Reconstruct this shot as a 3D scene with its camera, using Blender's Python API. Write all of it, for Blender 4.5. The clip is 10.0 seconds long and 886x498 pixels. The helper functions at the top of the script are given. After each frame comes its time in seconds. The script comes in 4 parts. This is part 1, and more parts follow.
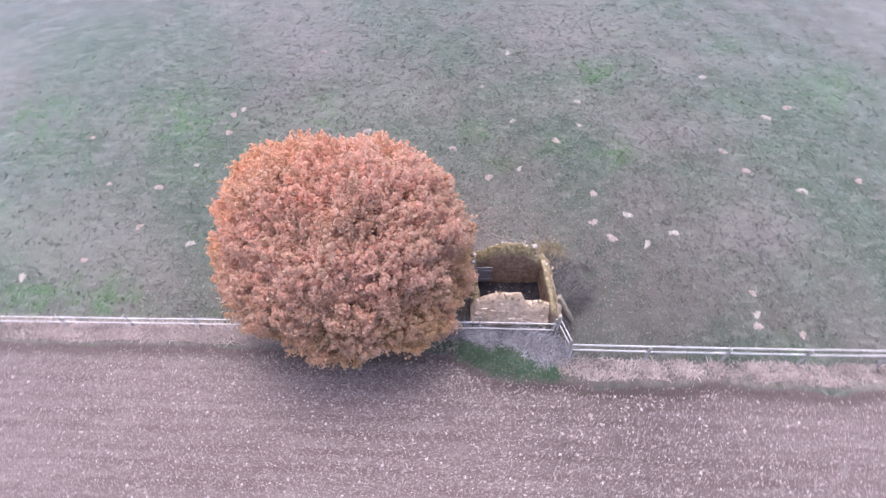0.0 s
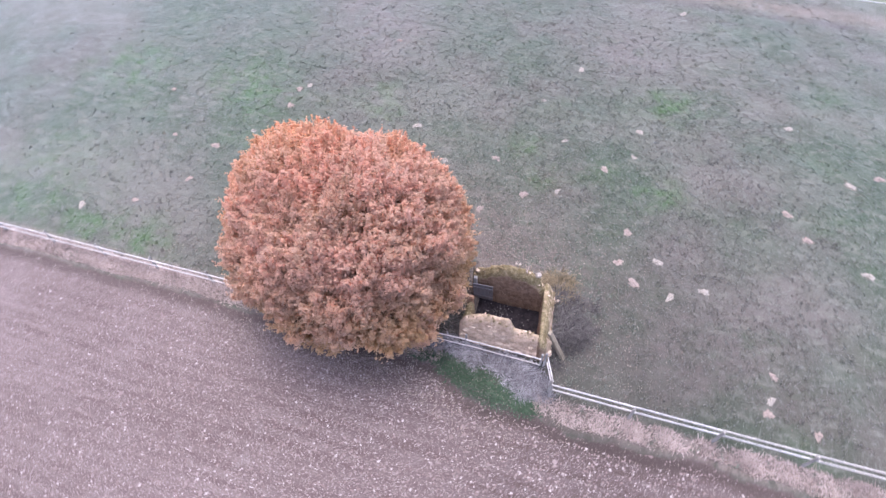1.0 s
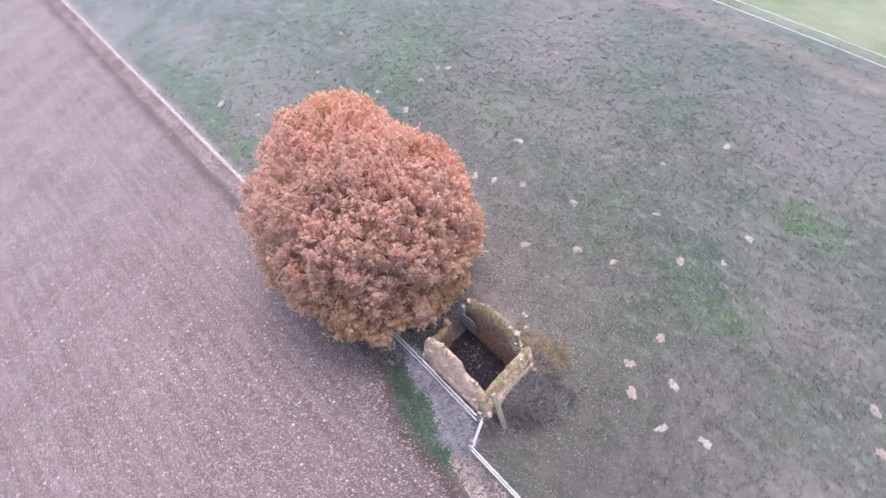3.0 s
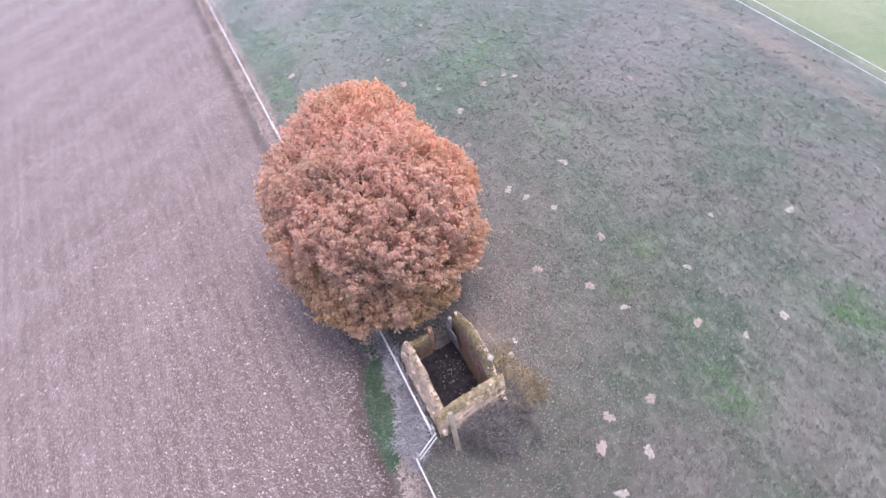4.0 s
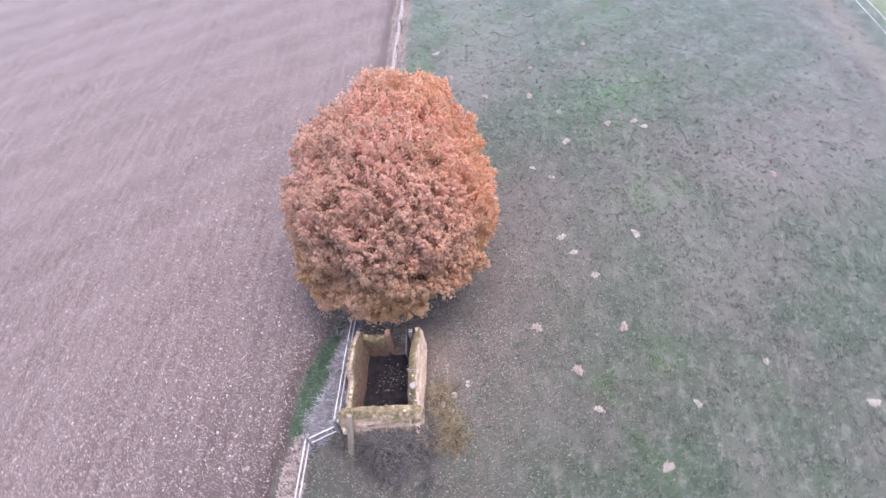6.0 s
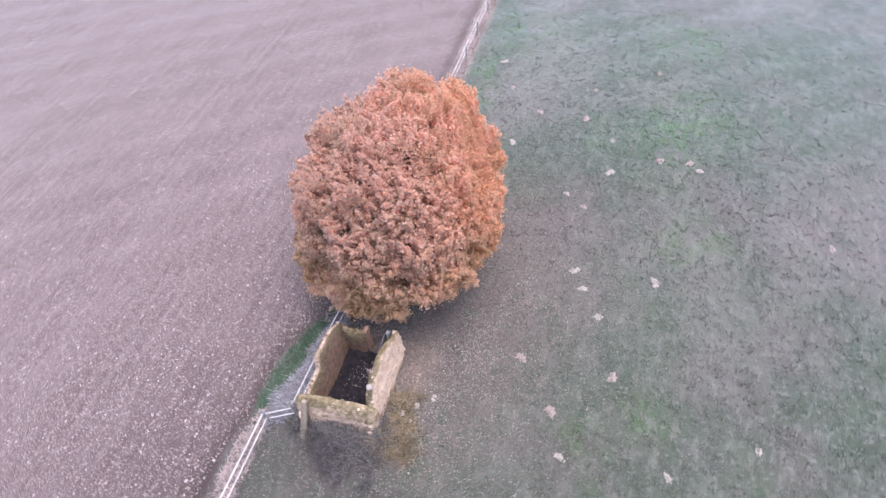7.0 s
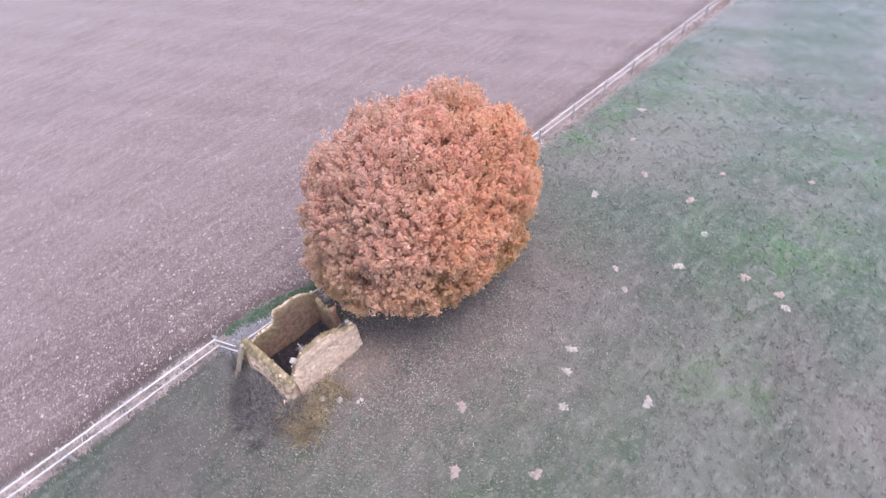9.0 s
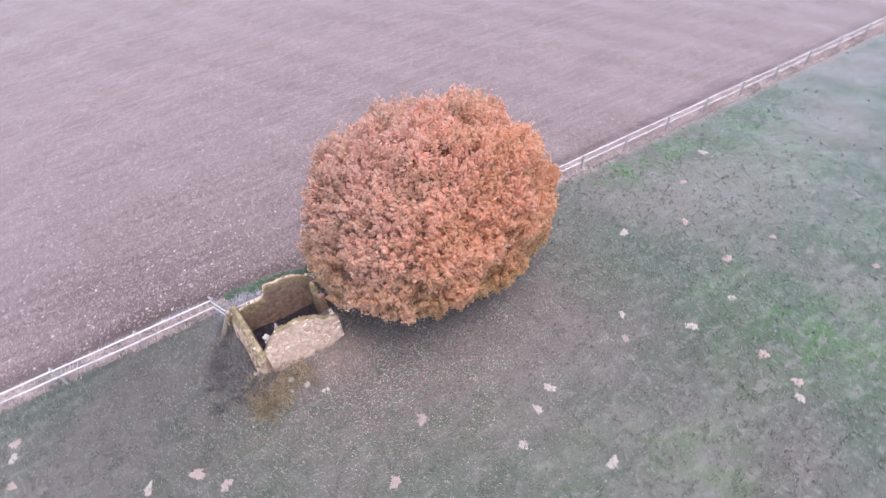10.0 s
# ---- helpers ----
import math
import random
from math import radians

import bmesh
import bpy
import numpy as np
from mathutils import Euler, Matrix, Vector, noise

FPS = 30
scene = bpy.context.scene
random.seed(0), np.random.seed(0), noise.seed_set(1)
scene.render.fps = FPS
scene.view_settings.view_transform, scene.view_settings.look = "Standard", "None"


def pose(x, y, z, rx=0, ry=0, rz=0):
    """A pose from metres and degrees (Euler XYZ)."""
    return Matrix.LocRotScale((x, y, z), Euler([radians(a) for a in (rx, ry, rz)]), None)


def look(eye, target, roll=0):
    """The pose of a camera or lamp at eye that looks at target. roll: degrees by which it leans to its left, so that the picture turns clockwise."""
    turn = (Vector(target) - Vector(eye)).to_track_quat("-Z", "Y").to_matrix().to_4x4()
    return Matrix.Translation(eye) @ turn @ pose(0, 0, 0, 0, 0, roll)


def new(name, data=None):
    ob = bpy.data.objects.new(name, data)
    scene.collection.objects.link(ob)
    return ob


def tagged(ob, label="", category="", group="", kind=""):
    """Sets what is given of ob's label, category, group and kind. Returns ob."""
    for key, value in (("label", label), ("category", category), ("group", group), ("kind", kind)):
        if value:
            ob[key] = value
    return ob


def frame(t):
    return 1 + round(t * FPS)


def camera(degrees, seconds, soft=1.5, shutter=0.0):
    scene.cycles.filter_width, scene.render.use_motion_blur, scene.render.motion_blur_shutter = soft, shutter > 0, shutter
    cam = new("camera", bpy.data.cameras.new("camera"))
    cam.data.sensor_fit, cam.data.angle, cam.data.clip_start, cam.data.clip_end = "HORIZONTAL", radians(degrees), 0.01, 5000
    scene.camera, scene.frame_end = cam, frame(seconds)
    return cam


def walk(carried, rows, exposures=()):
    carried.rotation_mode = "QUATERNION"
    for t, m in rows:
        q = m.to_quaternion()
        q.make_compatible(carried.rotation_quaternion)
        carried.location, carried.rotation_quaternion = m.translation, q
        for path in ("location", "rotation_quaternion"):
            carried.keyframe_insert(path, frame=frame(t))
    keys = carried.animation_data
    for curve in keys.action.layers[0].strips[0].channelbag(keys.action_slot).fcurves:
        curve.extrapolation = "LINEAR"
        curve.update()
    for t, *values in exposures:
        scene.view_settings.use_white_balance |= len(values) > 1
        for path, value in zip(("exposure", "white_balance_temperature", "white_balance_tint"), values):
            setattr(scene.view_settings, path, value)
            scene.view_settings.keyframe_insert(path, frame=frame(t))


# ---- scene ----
cam = camera(78.3, 10.0, soft=1.35, shutter=0.6)
PATH = [
    (0, (0.0, -0.073, 18.706), (-0.118, 1.062, 17.063), -4.3),
    (0.5, (1.459, 0.393, 18.669), (1.183, 1.501, 17.028), -4.8),
    (1, (2.84, 1.032, 18.621), (2.415, 2.096, 16.982), -5.6),
    (1.5, (4.149, 1.809, 18.509), (3.578, 2.812, 16.876), -5.9),
    (2, (5.316, 2.716, 18.393), (4.611, 3.64, 16.766), -6.4),
    (2.5, (6.401, 3.85, 18.304), (5.567, 4.672, 16.683), -6.7),
    (4, (8.653, 7.691, 17.955), (7.538, 8.149, 16.359), -6.9),
    (4.5, (9.048, 9.196, 17.839), (7.872, 9.504, 16.251), -6.8),
    (5, (9.242, 10.657, 17.721), (8.027, 10.82, 16.141), -6.8),
    (5.5, (9.205, 12.157, 17.629), (7.972, 12.167, 16.054), -6.3),
    (7, (8.093, 16.407, 17.4), (6.912, 15.974, 15.846), -5.1),
    (7.5, (7.348, 17.766, 17.321), (6.22, 17.188, 15.774), -4.7),
    (8, (6.476, 18.925, 17.248), (5.419, 18.215, 15.706), -4.2),
    (8.5, (5.433, 20.013, 17.204), (4.465, 19.176, 15.667), -3.5),
    (9, (4.269, 20.896, 17.196), (3.402, 19.953, 15.659), -3.0),
    (9.5, (2.959, 21.676, 17.193), (2.211, 20.634, 15.658), -2.4),
    (10, (1.706, 22.258, 17.182), (1.072, 21.142, 15.648), -1.8),
]
walk(cam, [(t, look(eye, target, roll)) for t, eye, target, roll in PATH],
     exposures=[(0, 1.2, 5790, 20), (10, 1.1, 5790, 18)])

# ---- light: hazy low sun and a wide dull sky ----
SUN_FROM = Vector((-0.06, 0.2, 0.98)).normalized()
world = bpy.data.worlds.new("world")
scene.world = world
world.use_nodes = True
wn = world.node_tree.nodes
sky = wn.new("ShaderNodeTexSky")
sky.sky_type = "NISHITA"
sky.sun_disc = False
sky.sun_elevation = math.asin(SUN_FROM.z)
sky.sun_rotation = math.atan2(SUN_FROM.x, SUN_FROM.y)
sky.air_density, sky.dust_density, sky.ozone_density = 1.0, 7.0, 1.0
wn["Background"].inputs["Strength"].default_value = 0.15
world.node_tree.links.new(sky.outputs[0], wn["Background"].inputs["Color"])
sun = new("sun", bpy.data.lights.new("sun", "SUN"))
sun.data.energy, sun.data.angle, sun.data.color = 0.5, radians(165), (1.0, 0.86, 0.75)
sun.matrix_world = look(SUN_FROM * 60, (0, 0, 0))


# ---- materials ----
class Mat:
    """A small wrapper for building node materials."""

    def __init__(self, name, rough=0.9, spec=0.2):
        self.m = bpy.data.materials.new(name)
        self.m.use_nodes = True
        self.t = self.m.node_tree
        self.b = self.t.nodes["Principled BSDF"]
        self.b.inputs["Roughness"].default_value = rough
        self.b.inputs["Specular IOR Level"].default_value = spec
        self.where = None

    def node(self, kind, **sets):
        n = self.t.nodes.new(kind)
        for key, value in sets.items():
            n.inputs[key].default_value = value
        return n

    def link(self, a, b):
        self.t.links.new(a, b)

    def place(self, scale=(1, 1, 1), turn=(0, 0, 0)):
        co = self.t.nodes.new("ShaderNodeTexCoord")
        mp = self.t.nodes.new("ShaderNodeMapping")
        mp.inputs["Scale"].default_value = scale
        mp.inputs["Rotation"].default_value = turn
        self.link(co.outputs["Object"], mp.inputs["Vector"])
        return mp.outputs[0]

    def noise(self, scale, detail=4, rough=0.6, at=None, lo=0.35, hi=0.65):
        n = self.node("ShaderNodeTexNoise", Scale=scale, Detail=detail, Roughness=rough)
        self.link(at or self.place(), n.inputs["Vector"])
        return self.ramp(n.outputs[0], lo, hi)

    def ramp(self, value, lo, hi):
        r = self.t.nodes.new("ShaderNodeMapRange")
        r.interpolation_type = "SMOOTHSTEP"
        r.inputs[1].default_value, r.inputs[2].default_value = lo, hi
        self.link(value, r.inputs[0])
        return r.outputs[0]

    def maths(self, op, a, b):
        n = self.t.nodes.new("ShaderNodeMath")
        n.operation = op
        n.use_clamp = True
        for k, v in enumerate((a, b)):
            if isinstance(v, (int, float)):
                n.inputs[k].default_value = v
            else:
                self.link(v, n.inputs[k])
        return n.outputs[0]

    def mix(self, f, a, b):
        n = self.t.nodes.new("ShaderNodeMix")
        n.data_type = "RGBA"
        for k, v in ((0, f), (6, a), (7, b)):
            if isinstance(v, (int, float)):
                n.inputs[k].default_value = v
            elif isinstance(v, tuple):
                n.inputs[k].default_value = (*v, 1)
            else:
                self.link(v, n.inputs[k])
        return n.outputs[2]

    def attr(self, name):
        n = self.t.nodes.new("ShaderNodeAttribute")
        n.attribute_name = name
        return n.outputs["Fac"]

    def island(self):
        return self.t.nodes.new("ShaderNodeNewGeometry").outputs["Random Per Island"]

    def per_object(self):
        return self.t.nodes.new("ShaderNodeObjectInfo").outputs["Random"]

    def frost_haze(self, amount, tint=(0.9, 0.97, 1.0)):
        """Sheen that pales surfaces at flat angles, as haze does; also rime and hairs."""
        self.b.inputs["Sheen Weight"].default_value = amount
        self.b.inputs["Sheen Roughness"].default_value = 0.4
        if isinstance(tint, tuple):
            self.b.inputs["Sheen Tint"].default_value = (*tint, 1)
        else:
            self.link(tint, self.b.inputs["Sheen Tint"])

    def done(self, colour, bump=None, strength=0.4, distance=0.02, translucent=0.0):
        if isinstance(colour, tuple):
            self.b.inputs["Base Color"].default_value = (*colour, 1)
        else:
            self.link(colour, self.b.inputs["Base Color"])
        if bump is not None:
            n = self.node("ShaderNodeBump", Strength=strength, Distance=distance)
            self.link(bump, n.inputs["Height"])
            self.link(n.outputs[0], self.b.inputs["Normal"])
        if translucent:
            tr = self.t.nodes.new("ShaderNodeBsdfTranslucent")
            if isinstance(colour, tuple):
                tr.inputs[0].default_value = (*colour, 1)
            else:
                self.link(colour, tr.inputs[0])
            mx = self.node("ShaderNodeMixShader", Fac=translucent)
            self.link(self.b.outputs[0], mx.inputs[1])
            self.link(tr.outputs[0], mx.inputs[2])
            self.link(mx.outputs[0], self.t.nodes["Material Output"].inputs["Surface"])
        return self.m


def tussocks(m, c):
    """Pale dabs of about half a metre, and wide paler sweeps."""
    c = m.mix(m.maths("MULTIPLY", m.noise(0.1, 4, 0.55, at=m.place((1, 1.8, 1), (0, 0, 0.3)), lo=0.46, hi=0.64), 0.45), c, (0.172, 0.163, 0.148))
    c = m.mix(m.maths("MULTIPLY", m.noise(1.2, 5, 0.6, at=m.place((1, 2.4, 1), (0, 0, 0.5)), lo=0.5, hi=0.66), 0.45), c, (0.194, 0.198, 0.172))
    return c


def ground_material():
    m = Mat("ground_soil_and_turf", 0.95, 0.1)
    # turf: grey-green with frost, dull brown and fresh green patches
    turf = m.mix(m.noise(0.9, 5, 0.65), (0.0447, 0.0688, 0.043), (0.0722, 0.0963, 0.0688))
    turf = m.mix(m.maths("MULTIPLY", m.noise(0.16, 5, 0.6, lo=0.42, hi=0.68), 0.75), turf, (0.107, 0.0929, 0.086))
    turf = m.mix(m.maths("MULTIPLY", m.noise(0.33, 4, 0.55, at=m.place((1, 1.5, 1), (0, 0, 0.6)), lo=0.52, hi=0.8), 0.5), turf, (0.0688, 0.12, 0.0559))
    turf = m.mix(m.maths("MULTIPLY", m.attr("dull"), m.noise(0.7, 4, 0.6, lo=0.2, hi=0.6)), turf, (0.126, 0.114, 0.105))
    turf = m.mix(m.maths("MULTIPLY", m.maths("MULTIPLY", m.attr("fresh"), 1.0), m.noise(1.1, 4, 0.6, lo=0.35, hi=0.68)), turf, (0.0533, 0.112, 0.0387))
    turf = m.mix(m.maths("MULTIPLY", m.noise(11, 8, 0.8, lo=0.5, hi=0.75), 0.45), turf, (0.215, 0.219, 0.206))
    turf = m.mix(m.maths("MULTIPLY", m.noise(5, 8, 0.8, at=m.place((1, 2.2, 1), (0, 0, 0.5)), lo=0.45, hi=0.75), 0.2), turf, (0.043, 0.0585, 0.0396))
    turf = m.mix(m.maths("MULTIPLY", m.noise(3.6, 5, 0.7, at=m.place((1, 1.7, 1), (0, 0, 0.9)), lo=0.42, hi=0.7), 0.2), turf, (0.043, 0.0619, 0.0413))
    turf = m.mix(m.maths("MULTIPLY", m.noise(4.4, 5, 0.7, at=m.place((1.6, 1, 1), (0, 0, 0.4)), lo=0.52, hi=0.66), 0.65), turf, (0.202, 0.215, 0.198))
    turf = tussocks(m, turf)
    # leaf litter and trodden earth
    litter = m.mix(m.noise(11, 5, 0.7), (0.096, 0.083, 0.077), (0.18, 0.153, 0.142))
    lit = m.maths("MULTIPLY", m.attr("litter"), m.noise(1.6, 4, 0.6, lo=0.2, hi=0.6))
    turf = m.mix(lit, turf, litter)
    turf = m.mix(m.maths("MULTIPLY", m.attr("bare"), m.noise(3, 5, 0.7, lo=0.2, hi=0.6)), turf, m.mix(m.noise(9, 5, 0.7), (0.172, 0.129, 0.107), (0.275, 0.211, 0.176)))
    # a verge of dead grass along the fence
    turf = m.mix(m.maths("MULTIPLY", m.attr("verge"), m.noise(2.2, 5, 0.7, lo=0.25, hi=0.55)), turf, m.mix(m.noise(6, 5, 0.7), (0.206, 0.159, 0.146), (0.361, 0.297, 0.28)))
    # tilled soil with drill rows along x
    rows = m.t.nodes.new("ShaderNodeTexWave")
    rows.bands_direction = "Y"
    for key, value in (("Scale", 0.55), ("Distortion", 2.0), ("Detail", 3.0), ("Detail Scale", 1.5)):
        rows.inputs[key].default_value = value
    m.link(m.place((0.25, 1, 1)), rows.inputs["Vector"])
    soil = m.mix(m.noise(0.25, 4, 0.6, at=m.place((0.5, 1.6, 1))), (0.105, 0.0774, 0.074), (0.134, 0.103, 0.0998))
    soil = m.mix(m.maths("MULTIPLY", rows.outputs["Fac"], 0.2), soil, (0.245, 0.206, 0.205))
    soil = m.mix(m.maths("MULTIPLY", m.noise(2.4, 5, 0.65, at=m.place((0.1, 1.6, 1)), lo=0.5, hi=0.64), 0.4), soil, (0.224, 0.185, 0.182))
    soil = m.mix(m.maths("MULTIPLY", m.noise(3.1, 5, 0.65, at=m.place((0.08, 1.4, 1)), lo=0.52, hi=0.66), 0.25), soil, (0.086, 0.0645, 0.0619))
    soil = m.mix(m.maths("MULTIPLY", m.noise(7, 6, 0.75, lo=0.5, hi=0.72), 0.6), soil, (0.112, 0.0774, 0.0731))
    soil = m.mix(m.maths("MULTIPLY", m.noise(11, 4, 0.75, at=m.place((1.7, 1, 1)), lo=0.52, hi=0.64), 0.6), soil, (0.249, 0.211, 0.206))
    soil = m.mix(m.maths("MULTIPLY", m.noise(19, 3, 0.7, lo=0.56, hi=0.64), 0.7), soil, (0.396, 0.353, 0.348))
    soil = m.mix(m.maths("MULTIPLY", m.noise(24, 3, 0.7, at=m.place((1, 1, 1), (0, 0, 0.8)), lo=0.57, hi=0.65), 0.6), soil, (0.0602, 0.043, 0.0413))
    soil = m.mix(m.maths("MULTIPLY", m.noise(1.4, 5, 0.65, lo=0.58, hi=0.74), 0.35), soil, (0.258, 0.228, 0.228))
    soil = m.mix(m.maths("MULTIPLY", m.attr("furrow"), 0.85), soil, (0.0774, 0.0602, 0.0568))
    edge = m.maths("ADD", m.attr("soil"), m.maths("MULTIPLY", m.noise(1.7, 4, 0.6, lo=0.2, hi=0.8), 0.25))
    far = m.mix(m.noise(0.2, 4, 0.6), (0.129, 0.172, 0.0731), (0.189, 0.215, 0.112))
    turf = m.mix(m.maths("MULTIPLY", m.attr("rut"), m.noise(0.5, 4, 0.6, lo=0.3, hi=0.6)), turf, (0.0774, 0.0671, 0.0636))
    turf = m.mix(m.attr("meadow"), turf, far)
    colour = m.mix(m.ramp(edge, 0.5, 0.75), turf, soil)
    # a broad darker patch past the ruin, on both sides of the fence
    colour = m.mix(m.maths("MULTIPLY", m.attr("darkened"), m.noise(0.6, 4, 0.6, lo=-0.2, hi=0.6)), colour, m.mix(0.62, (0.0, 0.0, 0.0), colour))
    # strong sheen brightens the farther ground in place of haze
    m.frost_haze(0.9, m.mix(m.ramp(edge, 0.5, 0.75), (0.93, 0.98, 1.0), (1.0, 0.9, 0.85)))
    return m.done(colour, m.noise(13, 6, 0.75, lo=0.2, hi=0.8), 0.4, 0.04)


def leaf_material():
    m = Mat("russet_leaves", 0.7, 0.25)
    c = m.mix(m.island(), (0.6, 0.435, 0.325), (0.92, 0.71, 0.59))
    c = m.mix(m.maths("MULTIPLY", m.noise(0.55, 3, 0.6, lo=0.5, hi=0.68), 0.6), c, (0.84, 0.54, 0.38))
    c = m.mix(m.maths("MULTIPLY", m.noise(1.3, 3, 0.5, lo=0.5, hi=0.66), 0.6), c, (0.68, 0.51, 0.39))
    # each spray has turned in its own way: some pale pink, some brown
    c = m.mix(m.maths("MULTIPLY", m.ramp(m.attr("tone"), 0.55, 1.0), 0.6), c, (0.95, 0.7, 0.565))
    c = m.mix(m.maths("MULTIPLY", m.ramp(m.maths("SUBTRACT", 1.0, m.attr("tone")), 0.6, 1.0), 0.45), c, (0.58, 0.41, 0.27))
    co = m.t.nodes.new("ShaderNodeTexCoord")
    sp = m.t.nodes.new("ShaderNodeSeparateXYZ")
    m.link(co.outputs["Object"], sp.inputs[0])
    # side light put into the leaf colour: one flank stronger orange, the opposite greyish tan
    flank = m.t.nodes.new("ShaderNodeVectorMath")
    flank.operation = "DOT_PRODUCT"
    flank.inputs[1].default_value = (-0.55, 0.83, 0.0)
    m.link(co.outputs["Object"], flank.inputs[0])
    c = m.mix(m.maths("MULTIPLY", m.ramp(flank.outputs["Value"], 10.6, 14.0), 0.52), c, (0.86, 0.54, 0.31))
    c = m.mix(m.maths("SUBTRACT", 0.4, m.maths("MULTIPLY", m.ramp(flank.outputs["Value"], 7.6, 11.2), 0.4)), c, (0.68, 0.53, 0.43))
    # the upper sprays are a pinker red
    c = m.mix(m.maths("MULTIPLY", m.ramp(sp.outputs["Z"], 2.6, 6.4), m.maths("MULTIPLY", m.noise(0.8, 3, 0.6, lo=0.4, hi=0.62), 0.34)), c, (0.93, 0.63, 0.56))
    # leaves low on the crown have stayed yellow-green
    low = m.maths("SUBTRACT", 1.0, m.ramp(sp.outputs["Z"], 1.5, 5.2))
    low = m.maths("MULTIPLY", low, m.noise(0.7, 3, 0.6, lo=0.36, hi=0.6))
    c = m.mix(m.maths("MULTIPLY", low, 0.8), c, (0.7, 0.52, 0.28))
    return m.done(c, translucent=0.7)


def simple(name, a, b, scale, rough=0.9, bump=0.4, distance=0.01, c=None, rnd="", stretch=(1, 1, 1)):
    """Two tones broken up by noise at two scales, with a third tone per piece."""
    m = Mat(name, rough)
    at = m.place(stretch)
    col = m.mix(m.noise(scale, 5, 0.65, at=at), a, b)
    col = m.mix(m.maths("MULTIPLY", m.noise(scale * 7, 4, 0.7, at=at, lo=0.52, hi=0.72), 0.5), col, tuple(v * 0.55 for v in a))
    if c:
        f = m.island() if rnd == "island" else m.per_object()
        col = m.mix(m.maths("MULTIPLY", m.ramp(f, 0.25, 1.0), 0.8), col, c)
    return m.done(col, m.noise(scale * 5, 5, 0.7, at=at, lo=0.2, hi=0.8), bump, distance)


def blades(name, a, b, translucent=0.2):
    m = Mat(name, 0.8, 0.15)
    col = m.mix(m.island(), a, b)
    return m.done(m.mix(m.maths("MULTIPLY", m.noise(0.8, 3), 0.4), col, tuple(v * 0.6 for v in a)), translucent=translucent)


def grass_material():
    m = Mat("pasture_grass_blades", 0.8, 0.15)
    col = m.mix(m.island(), (0.08, 0.104, 0.078), (0.2, 0.226, 0.19))
    dull = m.mix(m.island(), (0.088, 0.075, 0.071), (0.21, 0.183, 0.174))
    fresh = m.mix(m.island(), (0.044, 0.088, 0.0334), (0.141, 0.22, 0.0968))
    col = m.mix(m.maths("MULTIPLY", m.noise(0.16, 5, 0.6, lo=0.42, hi=0.66), 0.85), col, dull)
    col = m.mix(m.maths("MULTIPLY", m.noise(0.33, 4, 0.55, at=m.place((1, 1.5, 1), (0, 0, 0.6)), lo=0.52, hi=0.78), 0.5), col, fresh)
    col = m.mix(m.maths("MULTIPLY", m.attr("dull"), 0.6), col, dull)
    col = m.mix(m.maths("MULTIPLY", m.maths("MULTIPLY", m.attr("fresh"), 1.0), m.noise(1.1, 4, 0.6, lo=0.35, hi=0.68)), col, fresh)
    m.frost_haze(1.0)
    return m.done(tussocks(m, col), translucent=0.2)


def stone_material():
    m = Mat("lichened_limestone", 0.92, 0.15)
    # base tone raised in place of the light falling on the north wall
    col = m.mix(m.per_object(), (0.64, 0.5, 0.39), (0.82, 0.68, 0.55))
    col = m.mix(m.maths("MULTIPLY", m.noise(3, 5, 0.65, lo=0.48, hi=0.7), 0.6), col, (0.45, 0.34, 0.22))
    col = m.mix(m.maths("MULTIPLY", m.noise(16, 5, 0.7, lo=0.56, hi=0.7), 0.7), col, (0.52, 0.47, 0.4))
    col = m.mix(m.maths("MULTIPLY", m.noise(22, 4, 0.7, lo=0.55, hi=0.7), 0.4), col, (0.16, 0.13, 0.09))
    return m.done(col, m.noise(18, 6, 0.75, lo=0.2, hi=0.8), 0.6, 0.02)


GROUND = ground_material()
LEAF = leaf_material()
BARK = simple("grey_bark", (0.09, 0.075, 0.06), (0.17, 0.145, 0.12), 6, bump=0.8, distance=0.02, stretch=(1, 1, 0.25))
STONE = stone_material()
MOSS = simple("mossy_turf_cap", (0.19, 0.15, 0.08), (0.34, 0.275, 0.18), 4, bump=0.8, distance=0.03)
WHITE_STONE = simple("pale_stone", (0.32, 0.29, 0.26), (0.47, 0.43, 0.39), 8)
RAIL = simple("frosted_grey_timber", (0.55, 0.54, 0.54), (0.74, 0.73, 0.74), 5, 0.8, 0.4, 0.005, (0.62, 0.59, 0.57), stretch=(0.3, 1, 1))
POST = simple("weathered_post_timber", (0.3, 0.29, 0.28), (0.46, 0.45, 0.44), 6, 0.85, 0.5, 0.006, (0.38, 0.37, 0.36), stretch=(1, 1, 0.2))
PLANK = simple("grey_door_planks", (0.16, 0.155, 0.17), (0.27, 0.26, 0.28), 6, 0.8, 0.4, 0.005, (0.22, 0.22, 0.25), stretch=(1, 1, 0.15))
TIMBER = simple("lichened_brown_timber", (0.21, 0.18, 0.135), (0.33, 0.29, 0.23), 7, 0.85, 0.5, 0.006, stretch=(0.3, 1, 1))
FLOOR = simple("black_earth_floor", (0.02, 0.018, 0.024), (0.045, 0.039, 0.047), 5, bump=0.9, distance=0.05)
RUBBLE = simple("fallen_rubble", (0.11, 0.1, 0.1), (0.22, 0.2, 0.2), 9, c=(0.32, 0.3, 0.3), rnd="island")
FLINT = simple("pale_flints", (0.3, 0.265, 0.26), (0.5, 0.46, 0.455), 9, 0.7, c=(0.24, 0.2, 0.2), rnd="island")
